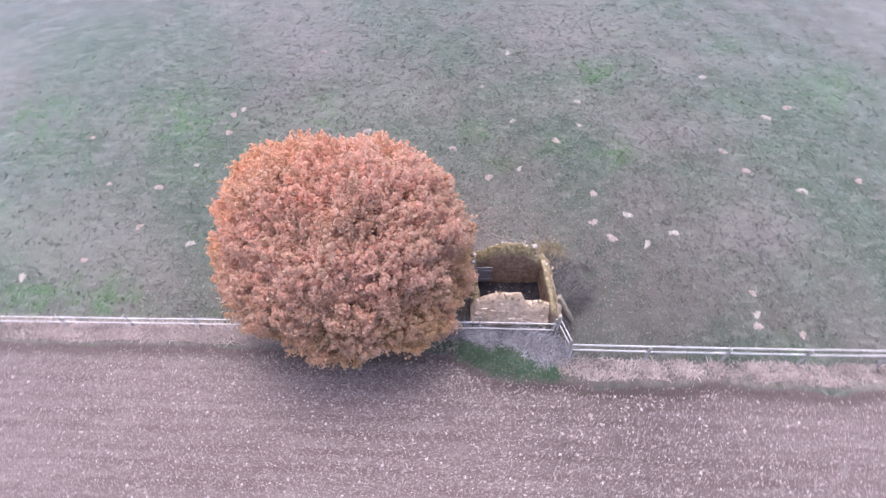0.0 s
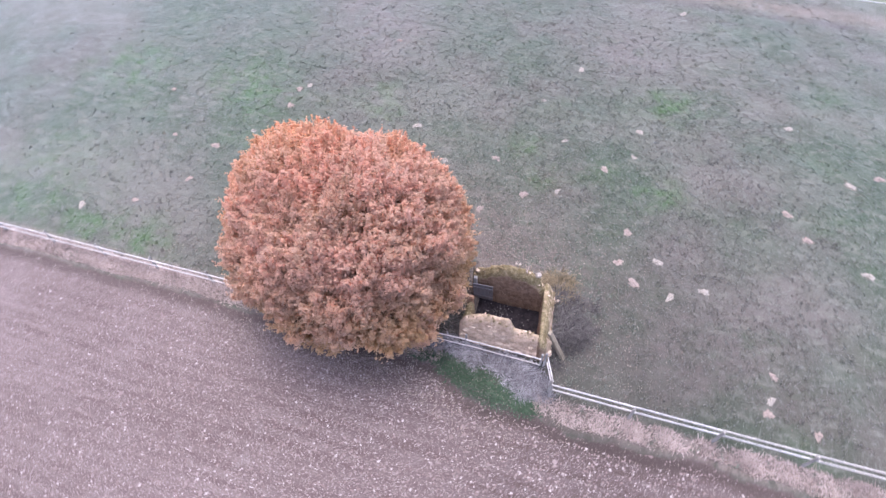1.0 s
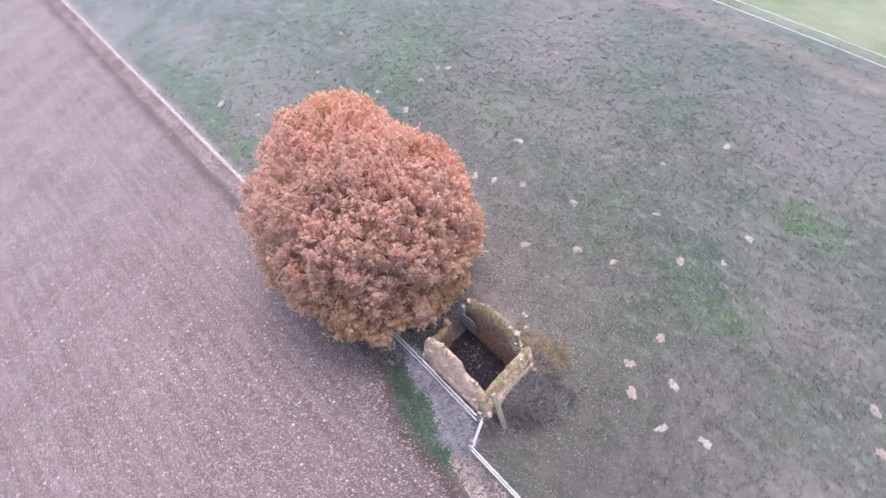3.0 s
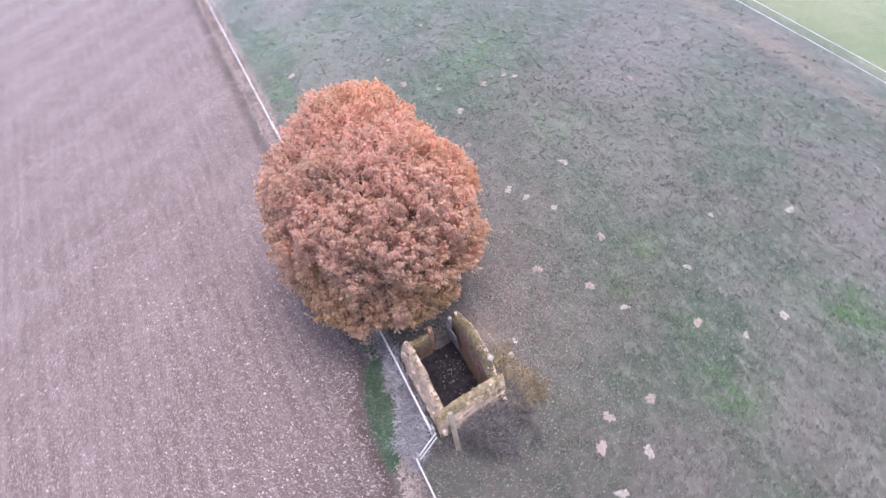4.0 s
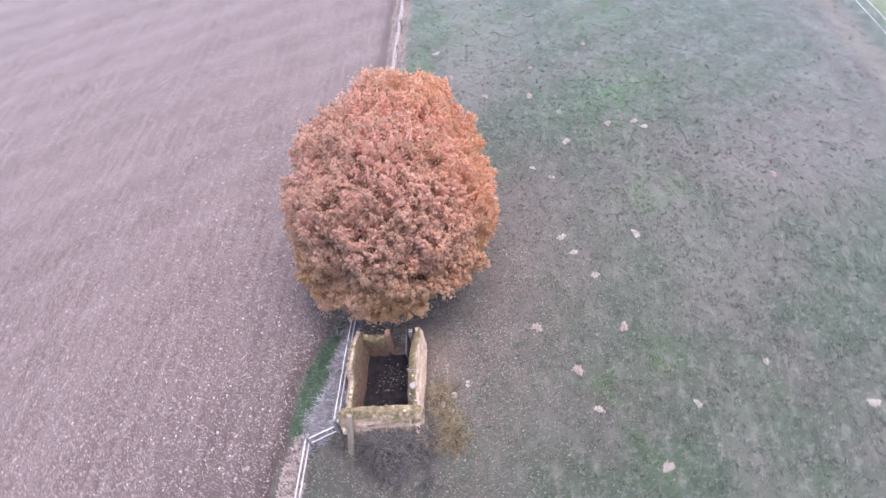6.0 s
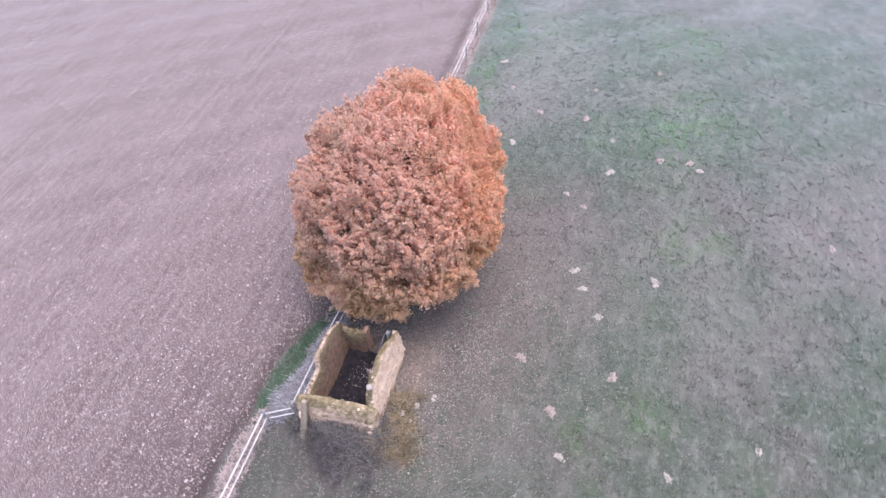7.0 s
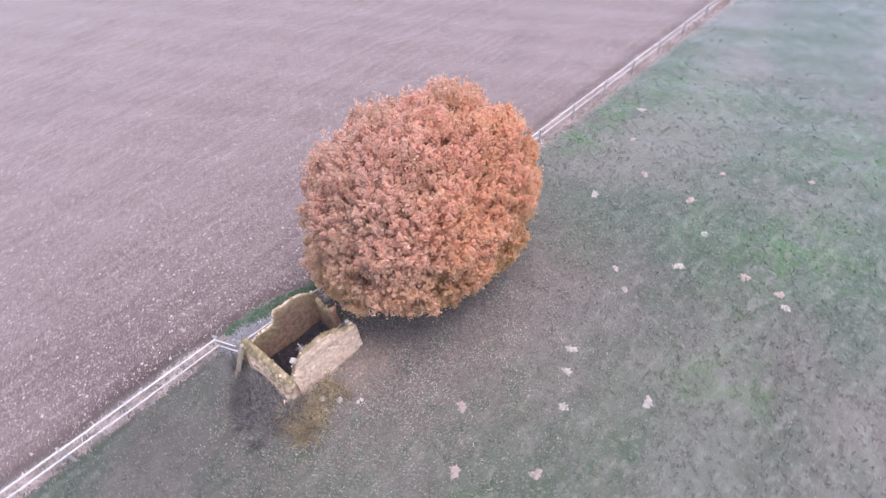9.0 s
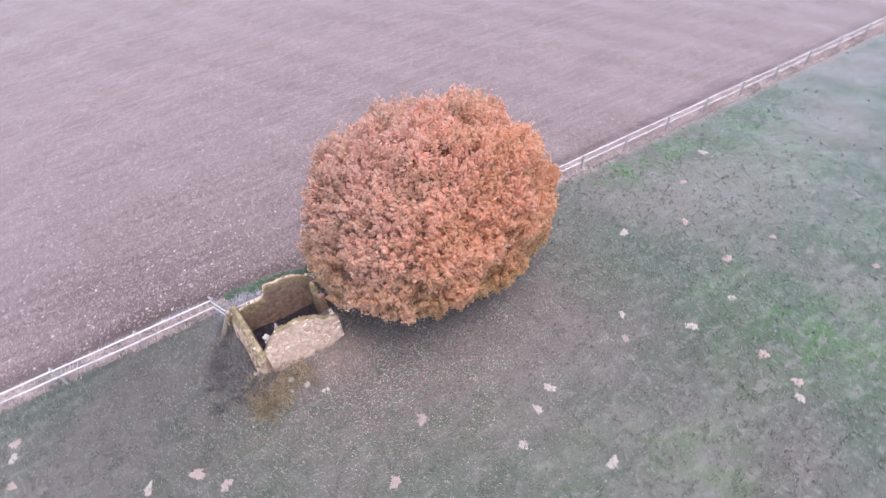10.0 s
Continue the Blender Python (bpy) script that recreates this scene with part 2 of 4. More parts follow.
CLOD = simple("soil_clods", (0.15, 0.112, 0.108), (0.25, 0.2, 0.197), 6, c=(0.3, 0.25, 0.247), rnd="island")
DUNG = simple("frosted_dung", (0.22, 0.18, 0.16), (0.42, 0.36, 0.33), 7, c=(0.36, 0.3, 0.27), rnd="island", bump=0.7, distance=0.02)
DUNG_WHITE = simple("heavily_frosted_dung", (0.2, 0.185, 0.165), (0.46, 0.43, 0.4), 7, c=(0.4, 0.37, 0.33), rnd="island", bump=0.7, distance=0.02)
TAPE = simple("white_fence_tape", (0.8, 0.8, 0.8), (0.86, 0.86, 0.85), 3, 0.5, 0.0)
GRASS = grass_material()
LITTER = blades("fallen_leaf_litter", (0.1, 0.084, 0.074), (0.46, 0.41, 0.36), 0.1)
STRAW = blades("frosted_dead_grass", (0.32, 0.26, 0.24), (0.66, 0.57, 0.54))
GREY_WEED = blades("grey_dead_weed_stems", (0.095, 0.095, 0.105), (0.62, 0.61, 0.66))
GREEN_WEED = blades("lush_green_grass", (0.055, 0.1, 0.062), (0.125, 0.185, 0.125))
BROWN_WEED = blades("brown_dead_bramble", (0.045, 0.043, 0.045), (0.24, 0.228, 0.225))
YELLOW_WEED = blades("ochre_dead_weed", (0.11, 0.09, 0.055), (0.42, 0.35, 0.24))

# ---- mesh helpers ----
rng = np.random.default_rng(7)


def mesh_np(name, verts, faces, material):
    """A mesh from arrays of vertices and of faces that all have the same number of corners."""
    me = bpy.data.meshes.new(name)
    verts = np.asarray(verts, np.float32).reshape(-1, 3)
    faces = np.asarray(faces, np.int32)
    n, k = faces.shape
    me.vertices.add(len(verts))
    me.vertices.foreach_set("co", verts.ravel())
    me.loops.add(n * k)
    me.loops.foreach_set("vertex_index", faces.ravel())
    me.polygons.add(n)
    me.polygons.foreach_set("loop_start", np.arange(0, n * k, k, dtype=np.int32))
    me.update(calc_edges=True)
    me.validate()
    me.materials.append(material)
    return me


def mesh_bm(name, bm, material, smooth=False):
    me = bpy.data.meshes.new(name)
    bmesh.ops.recalc_face_normals(bm, faces=bm.faces)
    bm.to_mesh(me)
    bm.free()
    me.materials.append(material)
    if smooth:
        me.shade_smooth()
    return me


def part(name, me, parent, m=None, label=""):
    ob = new(name, me)
    ob.parent = parent
    if m is not None:
        ob.matrix_basis = m
    return tagged(ob, label)


def box_bm(sx, sy, sz, bevel=0.01, cuts=0, rough=0.0, seed=0):
    """A bevelled box round the origin, with uneven faces."""
    bm = bmesh.new()
    bmesh.ops.create_cube(bm, size=1)
    bmesh.ops.scale(bm, vec=(sx, sy, sz), verts=bm.verts)
    if cuts:
        long = max(range(3), key=lambda k: (sx, sy, sz)[k])
        edges = [e for e in bm.edges if abs((e.verts[0].co - e.verts[1].co)[long]) > 1e-5]
        bmesh.ops.subdivide_edges(bm, edges=edges, cuts=cuts)
    if bevel:
        sharp = [e for e in bm.edges if len(e.link_faces) == 2 and e.calc_face_angle(0) > 0.5]
        bmesh.ops.bevel(bm, geom=sharp, offset=bevel, segments=1, affect="EDGES")
    if rough:
        r = random.Random(seed)
        for v in bm.verts:
            v.co += Vector([r.uniform(-rough, rough) for _ in range(3)])
    return bm


def stone_mesh(name, seed, material, sx=1.0, sy=1.0, sz=1.0):
    """A rough squared stone of about unit size."""
    return mesh_bm(name, box_bm(sx, sy, sz, 0.2, 0, 0.075, seed), material)


def rocks_np(spots, sizes, seed, whole=True):
    """Many small angular pebbles in one mesh: squashed octahedra."""
    r = np.random.default_rng(seed)
    n = len(spots)
    base = np.array([(1, 0, 0), (-1, 0, 0), (0, 1, 0), (0, -1, 0), (0, 0, 0.8), (0, 0, -0.6)])
    v = np.repeat(base[None], n, 0) * r.uniform(0.6, 1.3, (n, 6, 1))
    v[:, :, 0] *= r.uniform(0.7, 1.6, (n, 1))
    a = r.uniform(0, 2 * np.pi, n)
    ca, sa = np.cos(a)[:, None], np.sin(a)[:, None]
    x, y = v[:, :, 0] * ca - v[:, :, 1] * sa, v[:, :, 0] * sa + v[:, :, 1] * ca
    v = np.stack([x, y, v[:, :, 2]], -1) * np.asarray(sizes)[:, None, None] * 0.5 + np.asarray(spots)[:, None, :]
    tri = np.array([(0, 2, 4), (2, 1, 4), (1, 3, 4), (3, 0, 4), (2, 0, 5), (1, 2, 5), (3, 1, 5), (0, 3, 5)])[:8 if whole else 4]
    return v.reshape(-1, 3), (tri[None] + 6 * np.arange(n)[:, None, None]).reshape(-1, 3)


def blades_np(roots, lean, width, seed, spread=0.5):
    """Bent blades: two triangles' worth of strip each. lean: height of each blade."""
    r = np.random.default_rng(seed)
    n = len(roots)
    a = r.uniform(0, 2 * np.pi, n)
    d = np.stack([np.cos(a), np.sin(a), np.zeros(n)], -1)
    side = np.stack([-np.sin(a), np.cos(a), np.zeros(n)], -1)
    h = np.asarray(lean)[:, None]
    w = np.broadcast_to(np.asarray(width), (n,))[:, None]
    out = r.uniform(0.15, 1.0, (n, 1)) * spread * 2
    up = np.array([0, 0, 1.0])
    p0 = roots
    p1 = roots + d * h * out * 0.35 + up * h * 0.65
    p2 = roots + d * h * out + up * h * r.uniform(0.55, 1.0, (n, 1))
    v = np.stack([p0 - side * w / 2, p0 + side * w / 2, p1 + side * w * 0.45, p1 - side * w * 0.45, p2], 1).reshape(-1, 3)
    k = 5 * np.arange(n)[:, None]
    f = np.concatenate([k + np.array([[0, 1, 2]]), k + np.array([[0, 2, 3]]), k + np.array([[3, 2, 4]])], 0)
    return v, f


# ---- ground ----
RX0, RX1, RY0, RY1 = -0.1, 3.0, 9.15, 11.74


def soil_edge(x):
    """Where the tilled field ends, as y over x."""
    x = np.asarray(x, float)
    s = 1 / (1 + np.exp(np.clip(-(x + 0.1) / 0.35, -60, 60)))
    return 8.3 - 1.15 * s + (0.045 + 0.06 * s) * np.sin(x * 0.9) + (0.025 + 0.04 * s) * np.sin(x * 2.3 + 1)


def tape_line(x):
    """Where the far tape fence runs, as y over x."""
    return 35.4 - 0.0026 * np.clip(x, 0, 40) ** 2 - 0.0008 * np.clip(-x, 0, 40) ** 2


def ground_z(x, y):
    x, y = np.asarray(x, float), np.asarray(y, float)
    d = np.hypot(np.maximum(0, np.maximum(RX0 - x, x - RX1)), np.maximum(0, np.maximum(RY0 - y, y - RY1)))
    z = 0.42 * np.exp(-((d / 1.1) ** 2)) + 0.22 * np.exp(-(((x - 3.25) / 0.5) ** 2 + ((y - 10.6) / 1.2) ** 2))
    z = np.where((x > RX0 + 0.15) & (x < RX1 - 0.15) & (y > RY0 + 0.15) & (y < RY1 - 0.15), 0.02, z)
    bank = y - soil_edge(x)
    z = z - 0.1 / (1 + np.exp(np.clip(bank / 0.12, -60, 60)))
    z = z - 0.1 * np.exp(-(((bank + 0.2) / 0.24) ** 2))
    near = np.exp(-((np.maximum(0, np.hypot(x, y - 10) - 40) / 60) ** 2))
    z += near * (0.03 * np.sin(x * 0.8 + 1.3 * np.sin(y * 0.5)) * np.sin(y * 0.7) + 0.02 * np.sin(x * 2.1 + y * 1.3))
    return z


def axis(lo, hi, step):
    core = np.arange(lo, hi + step, step)
    grow = [step]
    while sum(grow) < 2600:
        grow.append(grow[-1] * 1.35)
    out = np.cumsum(grow)
    return np.concatenate([lo - out[::-1], core, core[-1] + out])


gx, gy = axis(-42, 26, 0.28), axis(-26, 42, 0.28)
X, Y = np.meshgrid(gx, gy)
Z = ground_z(X, Y)
inner = (np.hypot(X, Y - 10) < 45)
Z = Z + np.where(inner, rng.normal(0, 0.012, X.shape), 0)
nx, ny = len(gx), len(gy)
idx = np.arange(nx * ny).reshape(ny, nx)
quads = np.stack([idx[:-1, :-1], idx[:-1, 1:], idx[1:, 1:], idx[1:, :-1]], -1).reshape(-1, 4)
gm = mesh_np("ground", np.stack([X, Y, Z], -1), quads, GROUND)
gm.shade_smooth()
TREE = Vector((-4.5, 10.4, 0.0))
def blobs(x, y, spots):
    """Soft patches: x, y, radius."""
    total = 0
    for cx, cy, rad in spots:
        total = total + np.exp(-(((x - cx) / rad) ** 2 + ((y - cy) / rad) ** 2))
    return np.clip(total, 0, 1)


def fresh_at(x, y):
    return blobs(x, y, ((-13.9, 19.9, 1.6), (-7.2, 20.4, 1.0), (3.4, 13.3, 0.6), (-15.0, 10.2, 1.8), (1.2, 18.0, 0.7), (6.6, 18.4, 0.9), (5.7, 18.0, 0.6),
                        (-22.0, 12.4, 3.0), (17.7, 22.8, 1.8), (6.4, 24.2, 1.4), (-8.3, 21.7, 1.2), (-16.0, 21.3, 2.2), (-17.8, 9.9, 1.4), (0.1, 19.9, 0.8), (-23.0, 20.9, 2.5)))


def dull_at(x, y):
    return blobs(x, y, ((-11.8, 30.1, 3.5), (-8.8, 26.3, 3.0), (7.9, 10.9, 1.8), (7.1, 15.7, 1.6), (9.2, 11.9, 2.0), (6.6, 9.5, 1.2), (-6.7, 14.4, 1.6), (4.0, 28.0, 4.0), (12.0, 14.0, 2.2)))


def litter_at(x, y):
    """How thickly fallen leaves cover the turf."""
    return np.clip(1.25 * np.exp(-(((x - TREE.x - 1.0) / 5.8) ** 2 + ((y - TREE.y - 1.2) / 5.2) ** 2))
                   + 0.6 * np.exp(-(((x - 3.2) / 4.0) ** 2 + ((y - 11.6) / 3.4) ** 2)), 0, 1)


fields = {
    "soil": 1 / (1 + np.exp(np.clip((Y - soil_edge(X)) / 0.13, -60, 60))),
    "litter": litter_at(X, Y),
    "fresh": fresh_at(X, Y),
    "dull": dull_at(X, Y),
    "furrow": np.exp(-(((Y - soil_edge(X) + 0.22) / 0.28) ** 2)),
    "bare": np.exp(-(((X - 0.2) / 1.3) ** 2 + ((Y - 12.2) / 0.6) ** 2)) + 0.5 * np.exp(-(((Y - tape_line(X) + 1.0) / 0.8) ** 2)),
    "verge": np.exp(-(((Y - np.where(X > 1.5, 7.62, 8.84)) / np.where(X > 1.5, 0.36, 0.5)) ** 4)) * np.clip(np.abs(X - 1.2) / 2.0 - 0.3, 0, 1),
    "meadow": 1 / (1 + np.exp(np.clip(-(Y - tape_line(X) - 1.3) / 0.25, -60, 60))),
    "darkened": np.exp(-(((X - 5.5) / 5.5) ** 2 + ((Y - 8.5) / 6.0) ** 2)),
    "rut": np.exp(-(((Y - tape_line(X) + 2.0) / 0.22) ** 2)) + 0.6 * np.exp(-(((Y - tape_line(X) + 3.2) / 0.2) ** 2)),
}
for key, value in fields.items():
    gm.attributes.new(key, "FLOAT", "POINT").data.foreach_set("value", value.astype(np.float32).ravel())
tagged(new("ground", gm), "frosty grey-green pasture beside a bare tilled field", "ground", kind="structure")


def on_ground(x, y, up=0.0):
    return np.stack([x, y, ground_z(x, y) + up], -1)


def stuff(name, v, f, material, label, category):
    return tagged(new(name, mesh_np(name, v, f, material)), label, category, kind="stuff")


# ---- the oak ----
def tube(points, radii, sides=8):
    """A tapered tube through points."""
    bm = bmesh.new()
    rings = []
    for k, (p, r) in enumerate(zip(points, radii)):
        ahead = (points[min(k + 1, len(points) - 1)] - points[max(k - 1, 0)]).normalized()
        q = ahead.to_track_quat("Z", "Y")
        rings.append([bm.verts.new(p + q @ Vector((r * math.cos(a), r * math.sin(a), 0)))
                      for a in (2 * math.pi * s / sides for s in range(sides))])
    for a, b in zip(rings, rings[1:]):
        for s in range(sides):
            bm.faces.new((a[s], a[(s + 1) % sides], b[(s + 1) % sides], b[s]))
    bm.faces.new(rings[0][::-1])
    bm.faces.new(rings[-1])
    return bm


CROWN_AT = Vector((-4.537, 10.401, 3.631))
CROWN_RADII = Vector((4.48, 3.866, 3.787))
CROWN_DENTS = (((0.02, 0.75, 0.66), -0.1, 0.16), ((-0.12, -0.8, -0.59), 0.12, 0.14), ((-0.98, -0.12, -0.16), 0.07, 0.12), ((0.8, 0.58, -0.1), 0.05, 0.16),
               ((-0.55, 0.6, 0.58), 0.03, 0.18), ((0.33, 0.68, 0.66), 0.035, 0.16), ((0.62, -0.62, 0.48), -0.04, 0.16), ((-0.9, 0.38, 0.2), 0.05, 0.14))


def crown_reach(u):
    """The crown's outline in the direction u, from its middle."""
    x, y, z = u
    swell = (1 - 0.033 * x * y + 0.036 * x * z + 0.035 * y * z + 0.039 * (x * x - y * y) + 0.01 * (3 * z * z - 1)
             - 0.007 * x * (5 * z * z - 1) - 0.005 * y * (5 * z * z - 1) + 0.035 * z * (5 * z * z - 3) + 0.074 * x * y * z - 0.045 * z * (x * x - y * y)
             - 0.027 * x * (x * x - 3 * y * y) + 0.012 * y * (3 * x * x - y * y) - 0.05 * x * y * (7 * z * z - 1)
             + 0.024 * (x * x - y * y) * (7 * z * z - 1) - 0.046 * x * y * (x * x - y * y))
    for d, amount, width in CROWN_DENTS:
        swell += amount * math.exp(-(u - Vector(d).normalized()).length_squared / width ** 2)
    # boughs a metre or so across, parted by creases, and clumps on them
    bough = noise.noise(u * 3.4 + Vector((3.3, 1.2, 0.4)))
    clump = noise.noise(u * 8.5 + Vector((0.7, 5.1, 2.2)))
    swell += 0.2 * min(bough, 0.25) + 0.085 * min(clump, 0.3) - 0.033
    return Vector([CROWN_RADII[i] * u[i] * swell for i in range(3)])


def oak():
    root = new("oak_tree")
    tagged(root, "round oak in russet autumn leaf beside a ruined hut", "tree")
    r = random.Random(5)
    base = Vector((-4.4, 10.3, float(ground_z(-4.4, 10.3)) - 0.1))
    spine = [base + Vector((0.06 * k * math.sin(k), 0.05 * k, 0.62 * k)) for k in range(8)]
    rad = [0.36, 0.27, 0.23, 0.21, 0.19, 0.15, 0.11, 0.07]
    part("trunk", mesh_bm("trunk", tube(spine, rad, 12), BARK, True), root)
    # sprays over the crown: tip, way out, length, width
    sprays = []
    count = 4300
    for k in range(count):
        z = 1 - 1.8 * (k + r.random()) / count
        a = k * 2.39996 + r.gauss(0, 0.5)
        ring = math.sqrt(max(0, 1 - z * z))
        u = Vector((ring * math.cos(a), ring * math.sin(a), z)).normalized()
        shell = crown_reach(u)
        out = shell.normalized()
        sunk = 0.06 + r.uniform(-0.16, 0.18)
        up = (out * 0.7 + Vector((0, 0, 0.8)) + Vector((r.gauss(0, 0.25), r.gauss(0, 0.25), r.gauss(0, 0.2)))).normalized()
        sprays.append((CROWN_AT + shell - out * sunk, up, r.uniform(0.35, 0.8), r.uniform(0.06, 0.12)))
    outer = len(sprays)
    for k in range(1500):
        u = Vector((r.gauss(0, 1), r.gauss(0, 1), r.gauss(0.35, 0.9))).normalized()
        shell = crown_reach(u)
        sprays.append((CROWN_AT + shell * r.uniform(0.8, 0.93), (u + Vector((0, 0, 0.8))).normalized(), r.uniform(0.5, 0.8), r.uniform(0.26, 0.36)))
    full = len(sprays)
    # thin single shoots that stand out beyond the rest
    for k in range(1700):
        u = Vector((r.gauss(0, 1), r.gauss(0, 1), r.gauss(0.25, 0.9))).normalized()
        shell = crown_reach(u)
        out = shell.normalized()
        sprays.append((CROWN_AT + shell + out * r.uniform(-0.06, 0.22), (out * 0.8 + Vector((r.gauss(0, 0.3), r.gauss(0, 0.3), 0.45))).normalized(), r.uniform(0.4, 0.7), 0.07))
    # limbs, each carried out to a spray
    for k in range(13):
        a = k * 2.4
        start = spine[2 + k % 5]
        tip = sprays[int((k + 0.5) * outer / 13)][0]
        tip = CROWN_AT + (tip - CROWN_AT) * 0.93
        mid = start.lerp(tip, 0.5) + Vector((0.3 * math.cos(a), 0.3 * math.sin(a), -0.3))
        pts = [start, start.lerp(mid, 0.5), mid, mid.lerp(tip, 0.55), tip]
        part("limb", mesh_bm("limb", tube(pts, [0.12, 0.09, 0.07, 0.045, 0.015], 7), BARK, True), root)
    twigs = bmesh.new()
    for tip, up, length, _ in sprays[::2]:
        tip = tip - up * length * 0.5
        start = spine[3].lerp(spine[6], r.random()).lerp(tip, 0.6)
        side = up.cross(Vector((0.3, 0.2, 1))).normalized() * 0.016
        vs = [twigs.verts.new(p) for p in (start - side, start + side, start + Vector((0, 0, 0.02)), tip)]
        for f in ((0, 1, 3), (1, 2, 3), (2, 0, 3)):
            twigs.faces.new([vs[i] for i in f])
    tagged(part("branchwork", mesh_bm("branchwork", twigs, BARK), root), "thin dark branches within the crown", kind="stuff")
    # leaves: thick towards each spray's tip, thinner down its stem
    g = np.random.default_rng(11)
    P, N, tone = [], [], []
    for k, (tip, up, length, width) in enumerate(sprays):
        m = int(g.uniform(70, 110)) if k < outer else 100 if k < full else int(g.uniform(12, 30))
        back = length * g.beta(1.3, 1.7, (m, 1))
        wide = width * (0.2 + 1.35 * np.minimum(1, back / (0.7 * length)))
        off = g.normal(size=(m, 3)) * wide * 0.6
        P.append(np.array(tip) - np.array(up) * back + off)
        N.append(np.array(up) * 0.9 + off / wide * 0.7 + g.normal(0, 0.55, (m, 3)))
        tone.append(np.full(m, g.random()))
    P, N, tone = np.concatenate(P), np.concatenate(N), np.concatenate(tone)
    keep = P[:, 2] > 1.15 + 0.35 * g.random(len(P))
    P, N, tone = P[keep], N[keep], tone[keep]
    N /= np.linalg.norm(N, axis=1)[:, None]
    t = np.cross(N, g.normal(size=N.shape))
    t /= np.linalg.norm(t, axis=1)[:, None]
    b = np.cross(N, t)
    n = len(P)
    ln, wd = g.uniform(0.034, 0.062, (n, 1)), g.uniform(0.02, 0.036, (n, 1))
    v = np.stack([P - t * ln, P + b * wd + N * 0.012, P + t * ln, P - b * wd + N * 0.012], 1).reshape(-1, 3)
    f = 4 * np.arange(n)[:, None] + np.array([[0, 1, 2, 3]])
    me = mesh_np("crown", v, f, LEAF)
    me.attributes.new("tone", "FLOAT", "POINT").data.foreach_set("value", np.repeat(tone, 4).astype(np.float32))
    part("crown", me, root, label="dense russet and tan oak leaves")


oak()

# ---- the ruined hut ----
hut = new("ruined_hut")
tagged(hut, "roofless rubble-stone hut ruin with mossy broken walls", "ruin")
hut.location = (1.45, 10.45, 0.0)
HUT_INV = Matrix.Translation((-1.45, -10.45, 0))


def hut_part(name, me, m=None, label="", parent=None):
    ob = new(name, me)
    ob.parent = parent or hut
    if parent is None:
        ob.matrix_basis = HUT_INV @ (m or Matrix())
    else:
        ob.matrix_basis = m or Matrix()
    return tagged(ob, label)


def stepped(x, knots):
    """A smooth line through (x, height) knots."""
    for (x0, h0), (x1, h1) in zip(knots, knots[1:]):
        if x <= x1:
            q = min(1, max(0, (x - x0) / (x1 - x0)))
            return h0 + (h1 - h0) * q * q * (3 - 2 * q)
    return knots[-1][1]


def s_top(x):
    return stepped(x, ((-0.15, 1.45), (0.1, 1.78), (0.6, 2.16), (1.1, 2.24), (1.58, 2.22), (1.8, 1.74), (2.3, 1.66), (3.1, 1.5))) + 0.03 * math.sin(x * 9)


def n_top(x):
    return stepped(x, ((-0.2, 1.8), (0.2, 1.84), (0.62, 2.24), (1.2, 2.42), (1.7, 2.36), (2.15, 2.12), (2.45, 1.5), (2.9, 1.25))) + 0.025 * math.sin(x * 8)


def e_top(y):
    return stepped(y, ((9.1, 1.6), (9.7, 1.7), (10.6, 1.6), (11.6, 1.5))) + 0.02 * math.sin(y * 7)


def w_top(y):
    return stepped(y, ((9.3, 1.5), (9.8, 1.3), (10.35, 1.38)))


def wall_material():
    """Earth-bonded rubble: buff where clean, olive moss over the tops, brown and shade-darkened within."""
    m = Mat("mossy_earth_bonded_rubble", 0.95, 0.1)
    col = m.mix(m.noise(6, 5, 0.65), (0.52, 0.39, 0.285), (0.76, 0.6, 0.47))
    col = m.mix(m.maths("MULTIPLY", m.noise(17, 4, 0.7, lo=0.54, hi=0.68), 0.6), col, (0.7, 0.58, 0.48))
    # inner faces get a darker brown that carries the shade between the walls
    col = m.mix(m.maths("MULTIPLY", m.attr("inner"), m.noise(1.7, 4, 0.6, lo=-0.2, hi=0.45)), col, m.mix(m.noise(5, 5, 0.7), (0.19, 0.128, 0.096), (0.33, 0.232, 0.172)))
    moss = m.mix(m.noise(9, 5, 0.7), (0.185, 0.153, 0.08), (0.36, 0.302, 0.19))
    moss = m.mix(m.maths("MULTIPLY", m.noise(2.6, 4, 0.6, lo=0.5, hi=0.66), 0.5), moss, (0.21, 0.185, 0.1))
    patchy = m.ramp(m.maths("MULTIPLY", m.attr("moss"), m.maths("ADD", m.noise(3.4, 5, 0.7, lo=0.25, hi=0.75), 0.35)), 0.2, 0.62)
    col = m.mix(patchy, col, moss)
    col = m.mix(m.maths("MULTIPLY", m.noise(24, 4, 0.7, lo=0.56, hi=0.7), 0.55), col, (0.1, 0.075, 0.045))
    col = m.mix(m.maths("MULTIPLY", m.noise(31, 3, 0.7, lo=0.62, hi=0.7), 0.6), col, (0.66, 0.58, 0.5))
    return m.done(col, m.noise(16, 6, 0.75, lo=0.2, hi=0.8), 0.9, 0.03)


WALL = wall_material()
